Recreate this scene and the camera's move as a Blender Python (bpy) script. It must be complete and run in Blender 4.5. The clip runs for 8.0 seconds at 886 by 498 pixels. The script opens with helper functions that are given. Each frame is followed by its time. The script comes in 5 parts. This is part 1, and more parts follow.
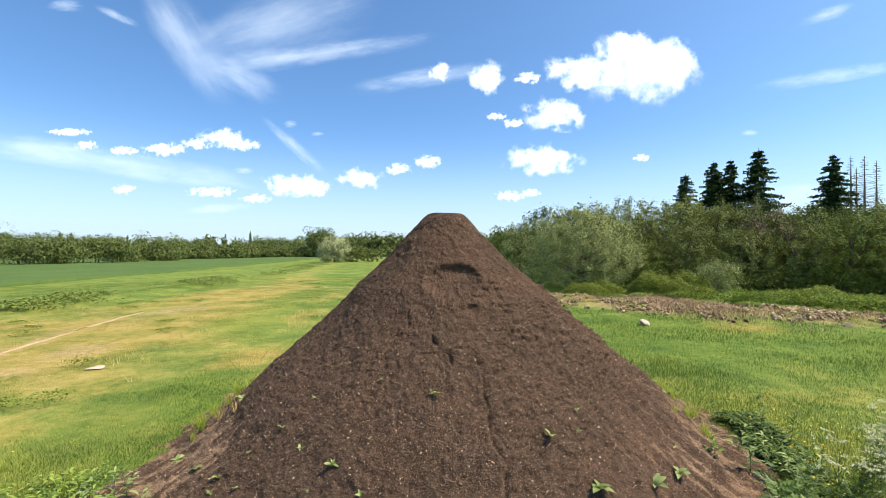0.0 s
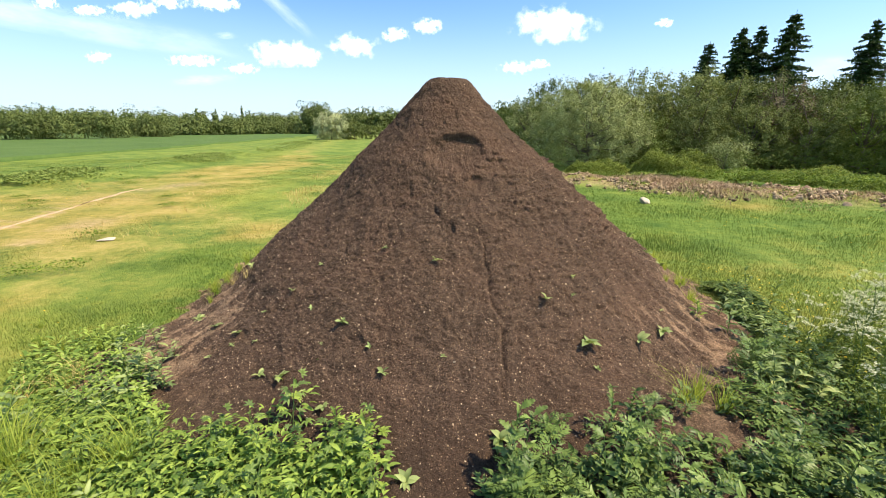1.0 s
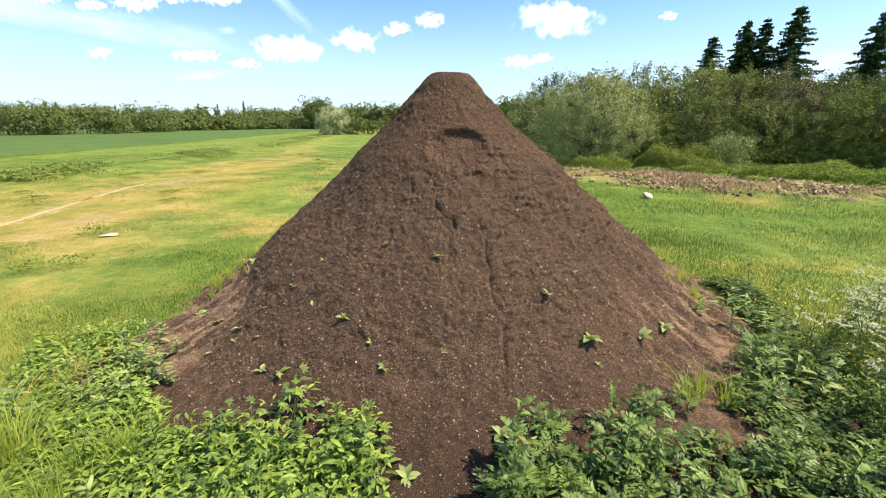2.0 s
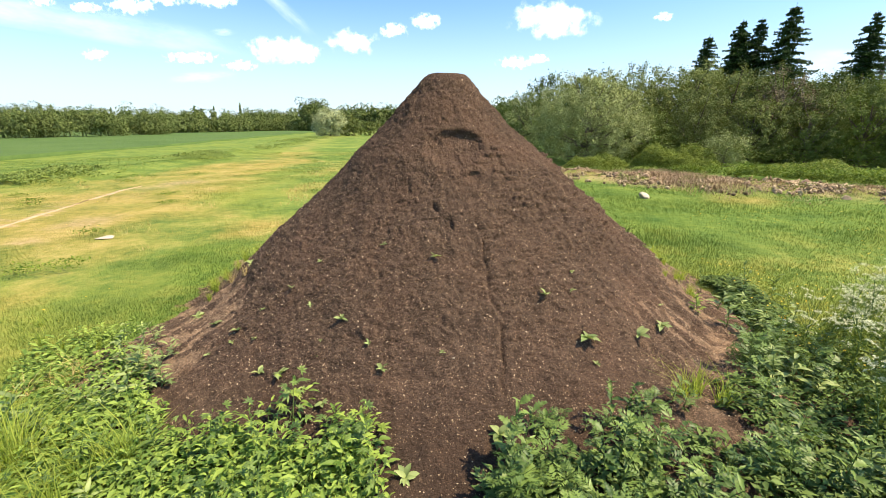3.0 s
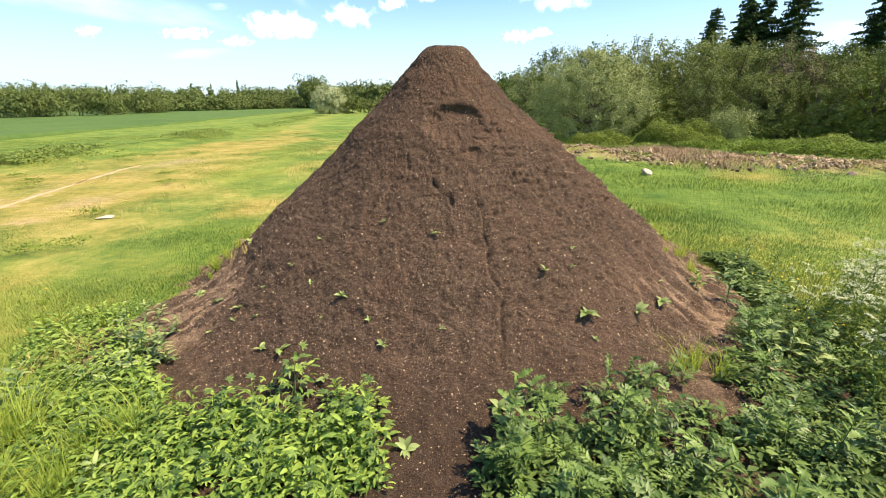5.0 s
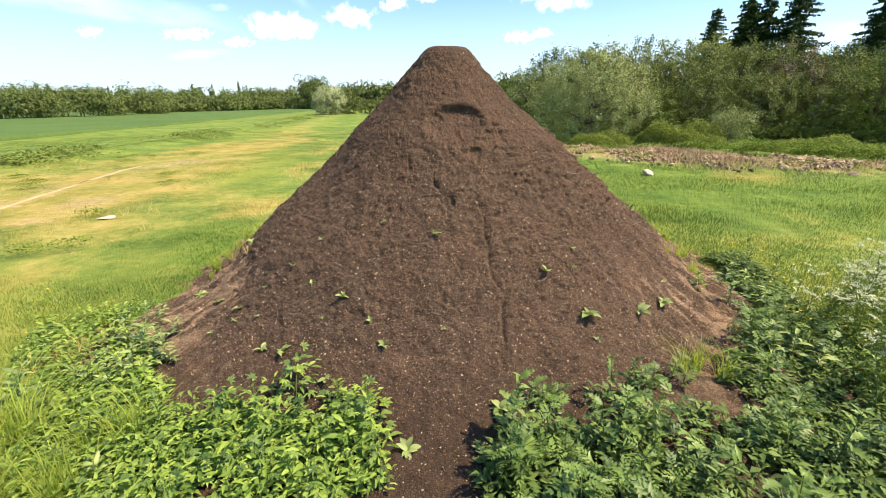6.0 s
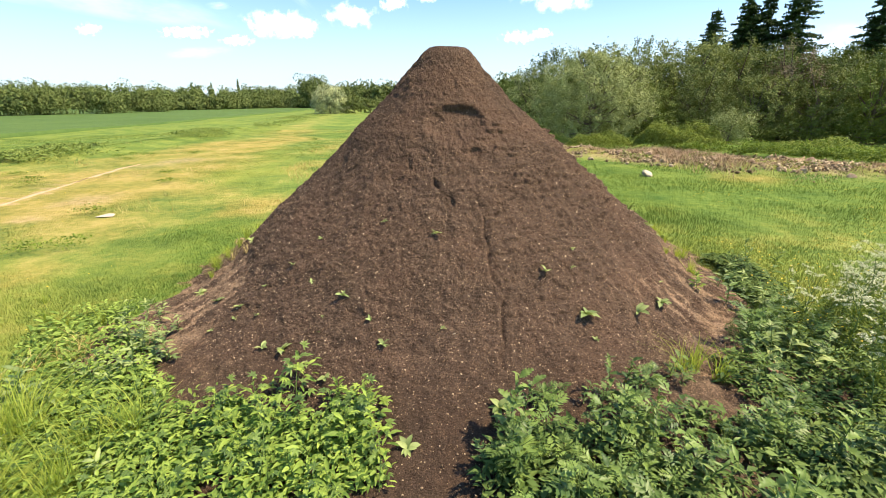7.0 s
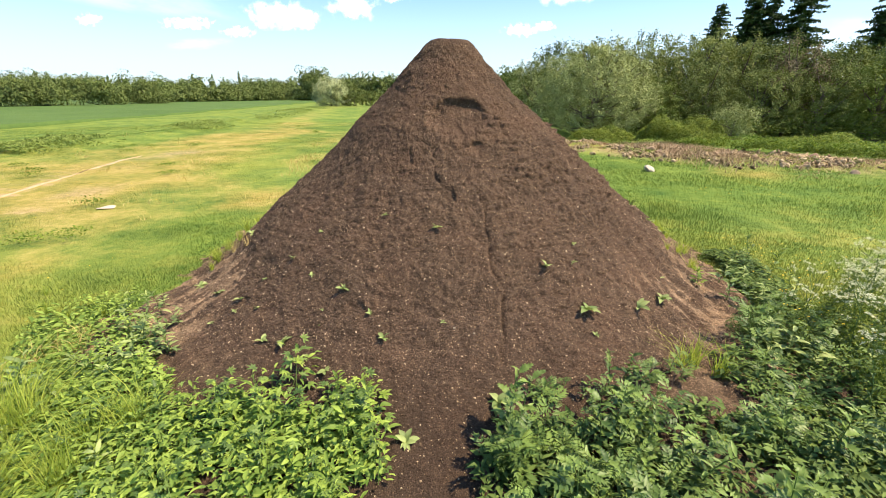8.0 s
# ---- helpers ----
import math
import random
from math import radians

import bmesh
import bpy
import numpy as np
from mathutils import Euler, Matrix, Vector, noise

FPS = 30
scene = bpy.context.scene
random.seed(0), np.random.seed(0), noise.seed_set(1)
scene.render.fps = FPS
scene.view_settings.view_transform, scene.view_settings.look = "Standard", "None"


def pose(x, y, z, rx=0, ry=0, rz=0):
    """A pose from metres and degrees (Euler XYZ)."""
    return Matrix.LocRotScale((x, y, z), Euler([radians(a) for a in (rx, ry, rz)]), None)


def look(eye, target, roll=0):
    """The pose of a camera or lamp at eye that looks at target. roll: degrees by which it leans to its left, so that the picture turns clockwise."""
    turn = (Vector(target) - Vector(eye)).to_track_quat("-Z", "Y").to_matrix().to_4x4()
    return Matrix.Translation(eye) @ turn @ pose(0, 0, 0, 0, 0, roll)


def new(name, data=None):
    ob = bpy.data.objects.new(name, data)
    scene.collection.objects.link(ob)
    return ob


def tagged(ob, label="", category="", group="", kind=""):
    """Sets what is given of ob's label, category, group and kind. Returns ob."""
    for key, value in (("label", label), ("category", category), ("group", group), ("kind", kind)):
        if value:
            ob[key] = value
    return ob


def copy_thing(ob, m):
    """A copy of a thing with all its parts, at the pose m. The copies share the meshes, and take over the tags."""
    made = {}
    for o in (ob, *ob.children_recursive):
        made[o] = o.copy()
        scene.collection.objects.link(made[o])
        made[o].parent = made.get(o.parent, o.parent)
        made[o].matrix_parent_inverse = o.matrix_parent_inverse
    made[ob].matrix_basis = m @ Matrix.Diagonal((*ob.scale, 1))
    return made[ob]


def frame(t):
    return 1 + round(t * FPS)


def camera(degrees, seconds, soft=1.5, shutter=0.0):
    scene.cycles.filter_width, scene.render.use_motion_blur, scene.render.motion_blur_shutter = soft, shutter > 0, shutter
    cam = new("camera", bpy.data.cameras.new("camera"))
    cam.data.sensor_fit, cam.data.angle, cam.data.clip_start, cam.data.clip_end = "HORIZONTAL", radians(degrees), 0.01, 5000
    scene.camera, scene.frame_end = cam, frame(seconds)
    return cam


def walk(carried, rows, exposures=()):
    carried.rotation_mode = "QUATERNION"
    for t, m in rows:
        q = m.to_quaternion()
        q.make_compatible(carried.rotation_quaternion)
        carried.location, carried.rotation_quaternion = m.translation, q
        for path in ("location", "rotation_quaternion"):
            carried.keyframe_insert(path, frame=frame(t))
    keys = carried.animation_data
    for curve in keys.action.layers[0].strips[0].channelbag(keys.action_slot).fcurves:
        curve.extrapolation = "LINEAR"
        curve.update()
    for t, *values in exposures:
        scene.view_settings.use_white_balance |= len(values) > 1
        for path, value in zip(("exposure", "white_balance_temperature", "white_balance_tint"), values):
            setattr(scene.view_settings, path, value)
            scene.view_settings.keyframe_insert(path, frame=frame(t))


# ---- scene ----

# ================= camera =================
# seconds, x, y, z, pitch, yaw to the right, roll
PATH = [
    (0.0, -0.020, 0.128, 2.485, 0.25, 0.03, -0.02),
    (0.1, -0.023, 0.139, 2.470, 0.17, 0.11, 0.12),
    (0.2, -0.026, 0.149, 2.452, -1.02, 0.19, 0.27),
    (0.3, -0.029, 0.160, 2.432, -4.46, 0.27, 0.41),
    (0.4, -0.032, 0.171, 2.416, -8.78, 0.35, 0.55),
    (0.5, -0.035, 0.181, 2.403, -12.09, 0.43, 0.69),
    (0.6, -0.036, 0.181, 2.398, -13.96, 0.35, 0.62),
    (0.8, -0.040, 0.180, 2.388, -14.90, 0.18, 0.48),
    (1.0, -0.044, 0.179, 2.377, -15.75, 0.02, 0.34),
    (1.5, -0.034, 0.197, 2.380, -16.41, -0.30, 0.24),
    (3.0, -0.033, 0.185, 2.375, -16.26, 0.05, -0.01),
    (3.5, -0.026, 0.194, 2.380, -16.19, 0.53, -0.15),
    (3.8, -0.025, 0.187, 2.371, -16.51, 0.31, -0.32),
    (4.0, -0.025, 0.182, 2.365, -17.15, 0.16, -0.44),
    (4.1, -0.022, 0.183, 2.362, -18.37, 0.12, -0.43),
    (4.2, -0.020, 0.185, 2.360, -19.00, 0.09, -0.42),
    (4.5, -0.013, 0.190, 2.352, -19.12, -0.02, -0.39),
    (6.0, -0.020, 0.199, 2.348, -19.02, -0.28, -0.39),
    (6.5, -0.022, 0.186, 2.350, -19.02, -0.08, -0.35),
    (7.0, -0.030, 0.182, 2.352, -19.05, -0.11, -0.05),
    (7.5, -0.023, 0.188, 2.348, -19.27, -0.14, 0.27),
    (8.0, -0.027, 0.193, 2.351, -19.86, -0.23, 0.29),
]
cam = camera(92.1, 8.0, soft=0.5)
walk(cam, [(t, pose(x, y, z, 90 + pitch, 0, -yaw) @ pose(0, 0, 0, 0, 0, roll)) for t, x, y, z, pitch, yaw, roll in PATH],
     [(0.0, 0.60, 5820, 5), (0.3, 0.61, 5860, 5), (0.6, 0.70, 5930, 5), (1.0, 0.77, 5980, 5), (8.0, 0.93, 6100, 5)])

# ================= sky and sun =================
SUN_ELEV, SUN_AZ = radians(57), radians(-8)      # azimuth from +x towards +y
sun_dir = Vector((math.cos(SUN_ELEV) * math.cos(SUN_AZ), math.cos(SUN_ELEV) * math.sin(SUN_AZ), math.sin(SUN_ELEV)))
world = bpy.data.worlds.new("sky_world")
scene.world = world
world.use_nodes = True
wn = world.node_tree
sky = wn.nodes.new("ShaderNodeTexSky")
sky.sky_type = "NISHITA"
sky.sun_disc = False
sky.sun_elevation = SUN_ELEV
sky.sun_rotation = math.atan2(sun_dir.x, sun_dir.y)
sky.altitude = 0
sky.air_density = 0.75
sky.dust_density = 1.2
sky.ozone_density = 0.8
wn.nodes["Background"].inputs["Strength"].default_value = 0.12
azure = wn.nodes.new("ShaderNodeMix")
azure.data_type, azure.blend_type = "RGBA", "MULTIPLY"
azure.inputs[0].default_value = 1.0
azure.inputs[7].default_value = (0.90, 1.09, 1.20, 1.0)
wn.links.new(sky.outputs["Color"], azure.inputs[6])
# summer haze that pales the sky towards the horizon
toward = wn.nodes.new("ShaderNodeTexCoord")
split = wn.nodes.new("ShaderNodeSeparateXYZ")
wn.links.new(toward.outputs["Generated"], split.inputs[0])
haze = wn.nodes.new("ShaderNodeMapRange")
haze.interpolation_type = "SMOOTHERSTEP"
for key, value in (("From Min", -0.05), ("From Max", 0.30), ("To Min", 0.74), ("To Max", 0.0)):
    haze.inputs[key].default_value = value
wn.links.new(split.outputs[2], haze.inputs["Value"])
pale = wn.nodes.new("ShaderNodeMix")
pale.data_type = "RGBA"
pale.inputs[7].default_value = (5.0, 5.35, 5.8, 1.0)
wn.links.new(haze.outputs[0], pale.inputs[0])
wn.links.new(azure.outputs[2], pale.inputs[6])
wn.links.new(pale.outputs[2], wn.nodes["Background"].inputs["Color"])
sun_data = bpy.data.lights.new("sun", "SUN")
sun_data.energy = 5.0
sun_data.angle = radians(0.53)
sun_data.color = (1.0, 0.765, 0.52)
sun = new("sun", sun_data)
sun.matrix_world = look((60, -30, 80), Vector((60, -30, 80)) - sun_dir)

# ================= small helpers =================
rng = np.random.default_rng(7)


def hash01(ix, iy, iz, seed):
    h = (ix.astype(np.int64) * 374761393 + iy.astype(np.int64) * 668265263 + iz.astype(np.int64) * 2147483647 + seed * 974711) & 0xFFFFFFFF
    h = ((h ^ (h >> 13)) * 1274126177) & 0xFFFFFFFF
    h = ((h ^ (h >> 16)) * 2246822519) & 0xFFFFFFFF
    return ((h ^ (h >> 15)) & 0xFFFFFF) / float(0x1000000)


def vnoise(p, size, seed=0):
    """Smooth value noise in -1..1; p is (n, 3)."""
    q = p / size
    i = np.floor(q).astype(np.int64)
    f = q - i
    f = f * f * (3 - 2 * f)
    out = 0
    for a in (0, 1):
        for b in (0, 1):
            for c in (0, 1):
                w = (f[:, 0] if a else 1 - f[:, 0]) * (f[:, 1] if b else 1 - f[:, 1]) * (f[:, 2] if c else 1 - f[:, 2])
                out = out + w * hash01(i[:, 0] + a, i[:, 1] + b, i[:, 2] + c, seed)
    return out * 2 - 1


def fbm(p, size, octaves=4, seed=0):
    total, amp = 0, 1.0
    for k in range(octaves):
        total = total + amp * vnoise(p, size * 0.5 ** k, seed + 31 * k)
        amp *= 0.5
    return total / 1.6


def worley(p, size, seed=0):
    """Distance to the nearest cell point, and a random value of that cell."""
    q = p / size
    i = np.floor(q).astype(np.int64)
    best, val = np.full(len(p), 9.0), np.zeros(len(p))
    for a in (-1, 0, 1):
        for b in (-1, 0, 1):
            for c in (-1, 0, 1):
                x, y, z = i[:, 0] + a, i[:, 1] + b, i[:, 2] + c
                d = (x + hash01(x, y, z, seed) - q[:, 0]) ** 2 + (y + hash01(x, y, z, seed + 1) - q[:, 1]) ** 2 + (z + hash01(x, y, z, seed + 2) - q[:, 2]) ** 2
                near = d < best
                best = np.where(near, d, best)
                val = np.where(near, hash01(x, y, z, seed + 3), val)
    return np.sqrt(best), val


def smooth(a, b, x):
    t = np.clip((x - a) / (b - a), 0, 1)
    return t * t * (3 - 2 * t)


def mesh_np(name, v, f, material=None, shade=False):
    me = bpy.data.meshes.new(name)
    v = np.ascontiguousarray(v, dtype=np.float32)
    f = np.ascontiguousarray(f, dtype=np.int32)
    me.vertices.add(len(v))
    me.vertices.foreach_set("co", v.ravel())
    me.loops.add(f.size)
    me.loops.foreach_set("vertex_index", f.ravel())
    me.polygons.add(len(f))
    me.polygons.foreach_set("loop_start", np.arange(0, f.size, f.shape[1], dtype=np.int32))
    if shade:
        me.polygons.foreach_set("use_smooth", np.ones(len(f), dtype=bool))
    me.update(calc_edges=True)
    if material:
        me.materials.append(material)
    return me


def float_attr(me, name, values):
    me.attributes.new(name, "FLOAT", "POINT").data.foreach_set("value", np.ascontiguousarray(values, dtype=np.float32))


def part(name, data, parent, label="", m=None):
    ob = new(name, data)
    ob.parent = parent
    if m is not None:
        ob.matrix_local = m
    if label:
        tagged(ob, label=label)
    return ob


def joined(pieces):
    """Joins (verts, faces) pieces with faces of one kind."""
    vs, fs, n = [], [], 0
    for v, f in pieces:
        vs.append(v)
        fs.append(f + n)
        n += len(v)
    return np.concatenate(vs), np.concatenate(fs)


def tube(points, radii, sides=6):
    """A tapered tube of quads along points."""
    p = np.asarray(points, dtype=float)
    d = np.gradient(p, axis=0)
    d /= np.linalg.norm(d, axis=1, keepdims=True) + 1e-9
    side = np.cross(d, [0.31, 0.83, 0.46])
    side /= np.linalg.norm(side, axis=1, keepdims=True) + 1e-9
    up = np.cross(side, d)
    ang = np.linspace(0, 2 * math.pi, sides, endpoint=False)
    ring = np.cos(ang)[None, :, None] * side[:, None, :] + np.sin(ang)[None, :, None] * up[:, None, :]
    v = (p[:, None, :] + ring * np.asarray(radii)[:, None, None]).reshape(-1, 3)
    k, j = np.meshgrid(np.arange(len(p) - 1), np.arange(sides), indexing="ij")
    a, b = k * sides + j, k * sides + (j + 1) % sides
    f = np.stack([a, b, b + sides, a + sides], -1).reshape(-1, 4)
    return v, f


def unit(v):
    return v / (np.linalg.norm(v, axis=-1, keepdims=True) + 1e-9)


def leaf_cloud(centres, outward, size, r, flat=0.5, slim=0.55):
    """One bent rhombic leaf (two triangles) at each centre, facing roughly outward."""
    n = len(centres)
    nrm = unit(outward * flat + r.normal(0, 0.6, (n, 3)) + np.array([0, 0, 0.25]))
    t = unit(np.cross(nrm, r.normal(0, 1, (n, 3))))
    b = np.cross(nrm, t)
    s = (size * r.uniform(0.6, 1.35, n))[:, None]
    sag = nrm * s * 0.18
    v = np.stack([centres - t * s * 0.5 - sag, centres + b * s * slim * 0.5, centres + t * s * 0.5 - sag, centres - b * s * slim * 0.5], 1).reshape(-1, 3)
    k = np.arange(n)[:, None] * 4
    f = np.concatenate([k + [0, 3, 1], k + [1, 3, 2]])
    return v, f


def folded_leaves(c, size, r):
    """One pointed leaf at each place, folded along its midrib, its tip hanging."""
    n = len(c)
    a, tip_up = r.uniform(0, 6.28, n), r.normal(0.15, 0.35, n)
    way = unit(np.stack([np.cos(a), np.sin(a), tip_up], 1))
    side = unit(np.cross(way, [0, 0, 1]) + r.normal(0, 0.25, (n, 3)))
    up = np.cross(side, way)
    s = (size * r.uniform(0.55, 1.5, n))[:, None]
    w = r.uniform(0.14, 0.26, n)[:, None]
    mid = c + way * s * 0.42
    v = np.stack([c, mid + side * s * w + up * s * 0.07, mid - up * s * 0.02, mid - side * s * w + up * s * 0.07, c + way * s - up * s * 0.22], 1).reshape(-1, 3)
    k = np.arange(n)[:, None] * 5
    return v, np.concatenate([k + [0, 1, 2], k + [0, 2, 3], k + [2, 1, 4], k + [3, 2, 4]])


def grass_blades(x, y, z, height, width, r, lean=0.45):
    """Curved tapering blades, three triangles each."""
    n = len(x)
    a = r.uniform(0, 2 * math.pi, n)
    side = np.stack([np.cos(a), np.sin(a), np.zeros(n)], 1) * (width * 0.5)[:, None]
    b = a + math.pi / 2 + r.normal(0, 0.5, n)
    way = np.stack([np.cos(b), np.sin(b), np.zeros(n)], 1) * (height * np.abs(r.normal(0, lean, n)))[:, None]
    base = np.stack([x, y, z], 1)
    up = np.stack([np.zeros(n), np.zeros(n), height], 1)
    mid, tip = base + up * 0.6 + way * 0.35, base + up * 0.95 + way
    v = np.stack([base - side, base + side, mid - side * 0.75, mid + side * 0.75, tip], 1).reshape(-1, 3)
    k = np.arange(n)[:, None] * 5
    return v, np.concatenate([k + [0, 1, 3], k + [0, 3, 2], k + [2, 3, 4]])


# ================= materials =================
def material(name):
    m = bpy.data.materials.new(name)
    m.use_nodes = True
    nt = m.node_tree
    return m, nt, nt.nodes["Principled BSDF"]


def node(nt, kind, **values):
    n = nt.nodes.new(kind)
    for key, value in values.items():
        n.inputs[key].default_value = value
    return n


def ramp(nt, source, stops):
    n = nt.nodes.new("ShaderNodeValToRGB")
    els = n.color_ramp.elements
    while len(els) < len(stops):
        els.new(0.5)
    for e, (pos, col) in zip(els, stops):
        e.position = pos
        e.color = (*col, 1) if len(col) == 3 else col
    nt.links.new(source, n.inputs["Fac"])
    return n.outputs["Color"]


def mixcol(nt, fac, a, b, mode="MIX"):
    n = nt.nodes.new("ShaderNodeMix")
    n.data_type = "RGBA"
    n.blend_type = mode
    for socket, value in ((n.inputs[0], fac), (n.inputs[6], a), (n.inputs[7], b)):
        if isinstance(value, (int, float)):
            socket.default_value = value
        elif isinstance(value, tuple):
            socket.default_value = (*value, 1)
        else:
            nt.links.new(value, socket)
    return n.outputs[2]


def calc(nt, op, a, b=0.0, c=None, clamp=False):
    n = nt.nodes.new("ShaderNodeMath")
    n.operation = op
    n.use_clamp = clamp
    for k, value in enumerate((a, b, c)):
        if value is None:
            continue
        if isinstance(value, (int, float)):
            n.inputs[k].default_value = value
        else:
            nt.links.new(value, n.inputs[k])
    return n.outputs[0]


def noise_tex(nt, vector, scale, detail=4.0, rough=0.55):
    n = node(nt, "ShaderNodeTexNoise", Scale=scale, Detail=detail, Roughness=rough)
    nt.links.new(vector, n.inputs["Vector"])
    return n.outputs["Fac"]


def bump(nt, height, strength, distance, bsdf):
    b = node(nt, "ShaderNodeBump", Strength=strength, Distance=distance)
    nt.links.new(height, b.inputs["Height"])
    nt.links.new(b.outputs["Normal"], bsdf.inputs["Normal"])


def attribute(nt, name):
    n = nt.nodes.new("ShaderNodeAttribute")
    n.attribute_name = name
    return n.outputs["Fac"]


def object_coords(nt):
    return nt.nodes.new("ShaderNodeTexCoord").outputs["Object"]


def leaf_material(name, dark, light, island=True, through_light=0.3, rough=0.62, tip=None, scale=9.0, spec=0.12, blend=0.35, per_tree=False):
    """Foliage: colour varies leaf by leaf and within the leaf; light passes through."""
    m, nt, bsdf = material(name)
    if island:
        value = nt.nodes.new("ShaderNodeNewGeometry").outputs["Random Per Island"]
    else:
        value = nt.nodes.new("ShaderNodeObjectInfo").outputs["Random"]
    grain = noise_tex(nt, object_coords(nt), scale, 3.0)
    f = calc(nt, "ADD", calc(nt, "MULTIPLY", value, 1.0 - blend), calc(nt, "MULTIPLY", grain, blend))
    if per_tree:
        whole = calc(nt, "SUBTRACT", nt.nodes.new("ShaderNodeObjectInfo").outputs["Random"], 0.5)
        f = calc(nt, "ADD", f, calc(nt, "MULTIPLY", whole, 0.28))
    stops = [(0.12, dark), (0.8, light)]
    if tip:
        stops.append((0.93, tip))
    col = ramp(nt, f, stops)
    nt.links.new(col, bsdf.inputs["Base Color"])
    bsdf.inputs["Roughness"].default_value = rough
    bsdf.inputs["Specular IOR Level"].default_value = spec
    tr = nt.nodes.new("ShaderNodeBsdfTranslucent")
    nt.links.new(mixcol(nt, 1.0, col, (1.0, 1.0, 0.62), "MULTIPLY"), tr.inputs["Color"])
    mix = nt.nodes.new("ShaderNodeMixShader")
    mix.inputs[0].default_value = through_light
    nt.links.new(bsdf.outputs[0], mix.inputs[1])
    nt.links.new(tr.outputs[0], mix.inputs[2])
    nt.links.new(mix.outputs[0], nt.nodes["Material Output"].inputs["Surface"])
    return m


def soil_material():
    m, nt, bsdf = material("soil")
    p = object_coords(nt)
    big = noise_tex(nt, p, 1.1, 4.0)
    mid = noise_tex(nt, p, 9.0, 5.0, 0.6)
    fine = noise_tex(nt, p, 95.0, 4.0, 0.7)
    grit = noise_tex(nt, p, 300.0, 2.0, 0.6)
    base = ramp(nt, calc(nt, "ADD", calc(nt, "MULTIPLY", mid, 0.35), calc(nt, "MULTIPLY", fine, 0.65)),
                [(0.36, (0.041, 0.028, 0.0195)), (0.5, (0.093, 0.063, 0.0435)), (0.64, (0.155, 0.105, 0.0725))])
    warm = mixcol(nt, ramp(nt, big, [(0.44, (0, 0, 0)), (0.66, (0.55, 0.55, 0.55))]), base, (0.128, 0.079, 0.052))
    pale = ramp(nt, fine, [(0.3, (0.24, 0.155, 0.095)), (0.7, (0.44, 0.31, 0.20))])
    dry = mixcol(nt, calc(nt, "MULTIPLY", attribute(nt, "dry"), ramp(nt, mid, [(0.3, (0.25, 0.25, 0.25)), (0.6, (1, 1, 1))])), warm, pale)
    crumb = node(nt, "ShaderNodeTexVoronoi", Scale=120.0)
    nt.links.new(p, crumb.inputs["Vector"])
    sep = nt.nodes.new("ShaderNodeSeparateColor")
    nt.links.new(crumb.outputs["Color"], sep.inputs[0])
    col = mixcol(nt, 0.8, dry, ramp(nt, sep.outputs[0], [(0.0, (0.5, 0.5, 0.5)), (0.8, (1.15, 1.15, 1.15)), (1.0, (1.9, 1.8, 1.65))]), "MULTIPLY")
    chips = ramp(nt, sep.outputs[1], [(0.972, (0, 0, 0)), (0.985, (1, 1, 1))])
    col = mixcol(nt, calc(nt, "MULTIPLY", chips, 0.6), col, (0.40, 0.285, 0.18))
    col = mixcol(nt, calc(nt, "MULTIPLY", attribute(nt, "damp"), 0.5), col, (0.040, 0.027, 0.019))
    nt.links.new(col, bsdf.inputs["Base Color"])
    bsdf.inputs["Roughness"].default_value = 0.95
    bsdf.inputs["Specular IOR Level"].default_value = 0.12
    lumps = calc(nt, "SUBTRACT", 1.0, crumb.outputs["Distance"])
    clods = node(nt, "ShaderNodeTexVoronoi", Scale=42.0)
    nt.links.new(p, clods.inputs["Vector"])
    lumps = calc(nt, "SUBTRACT", lumps, calc(nt, "MULTIPLY", clods.outputs["Distance"], 1.1))
    bump(nt, calc(nt, "ADD", calc(nt, "MULTIPLY", lumps, 0.5), calc(nt, "ADD", calc(nt, "MULTIPLY", fine, 0.7), calc(nt, "MULTIPLY", grit, 0.25))), 1.0, 0.020, bsdf)
    return m


def meadow_colour(nt, p):
    """Patchwork of fresh, yellowish and bluish green, going over to straw where the meadow is dry."""
    broad = noise_tex(nt, p, 0.16, 4.0, 0.6)
    patch = noise_tex(nt, p, 0.75, 5.0, 0.62)
    tuft = noise_tex(nt, p, 5.0, 4.0, 0.65)
    f = calc(nt, "ADD", calc(nt, "MULTIPLY", patch, 0.65), calc(nt, "MULTIPLY", tuft, 0.35))
    green = ramp(nt, f, [(0.34, (0.082, 0.138, 0.030)), (0.5, (0.158, 0.215, 0.043)), (0.64, (0.285, 0.290, 0.072))])
    green = mixcol(nt, ramp(nt, broad, [(0.45, (0, 0, 0)), (0.66, (0.45, 0.45, 0.45))]), green, (0.31, 0.315, 0.055))
    straw = ramp(nt, f, [(0.34, (0.24, 0.205, 0.048)), (0.5, (0.335, 0.262, 0.072)), (0.66, (0.42, 0.335, 0.125))])
    wob = calc(nt, "MULTIPLY", calc(nt, "SUBTRACT", f, 0.5), 2.4)
    dry = attribute(nt, "dry")
    mask = calc(nt, "MULTIPLY", calc(nt, "ADD", dry, wob, clamp=True), calc(nt, "MULTIPLY", dry, 2.5, clamp=True), clamp=True)
    green = mixcol(nt, calc(nt, "MULTIPLY", attribute(nt, "lush"), 0.8), green, ramp(nt, f, [(0.36, (0.050, 0.108, 0.018)), (0.62, (0.150, 0.225, 0.038))]))
    return mixcol(nt, mask, green, straw), wob, tuft


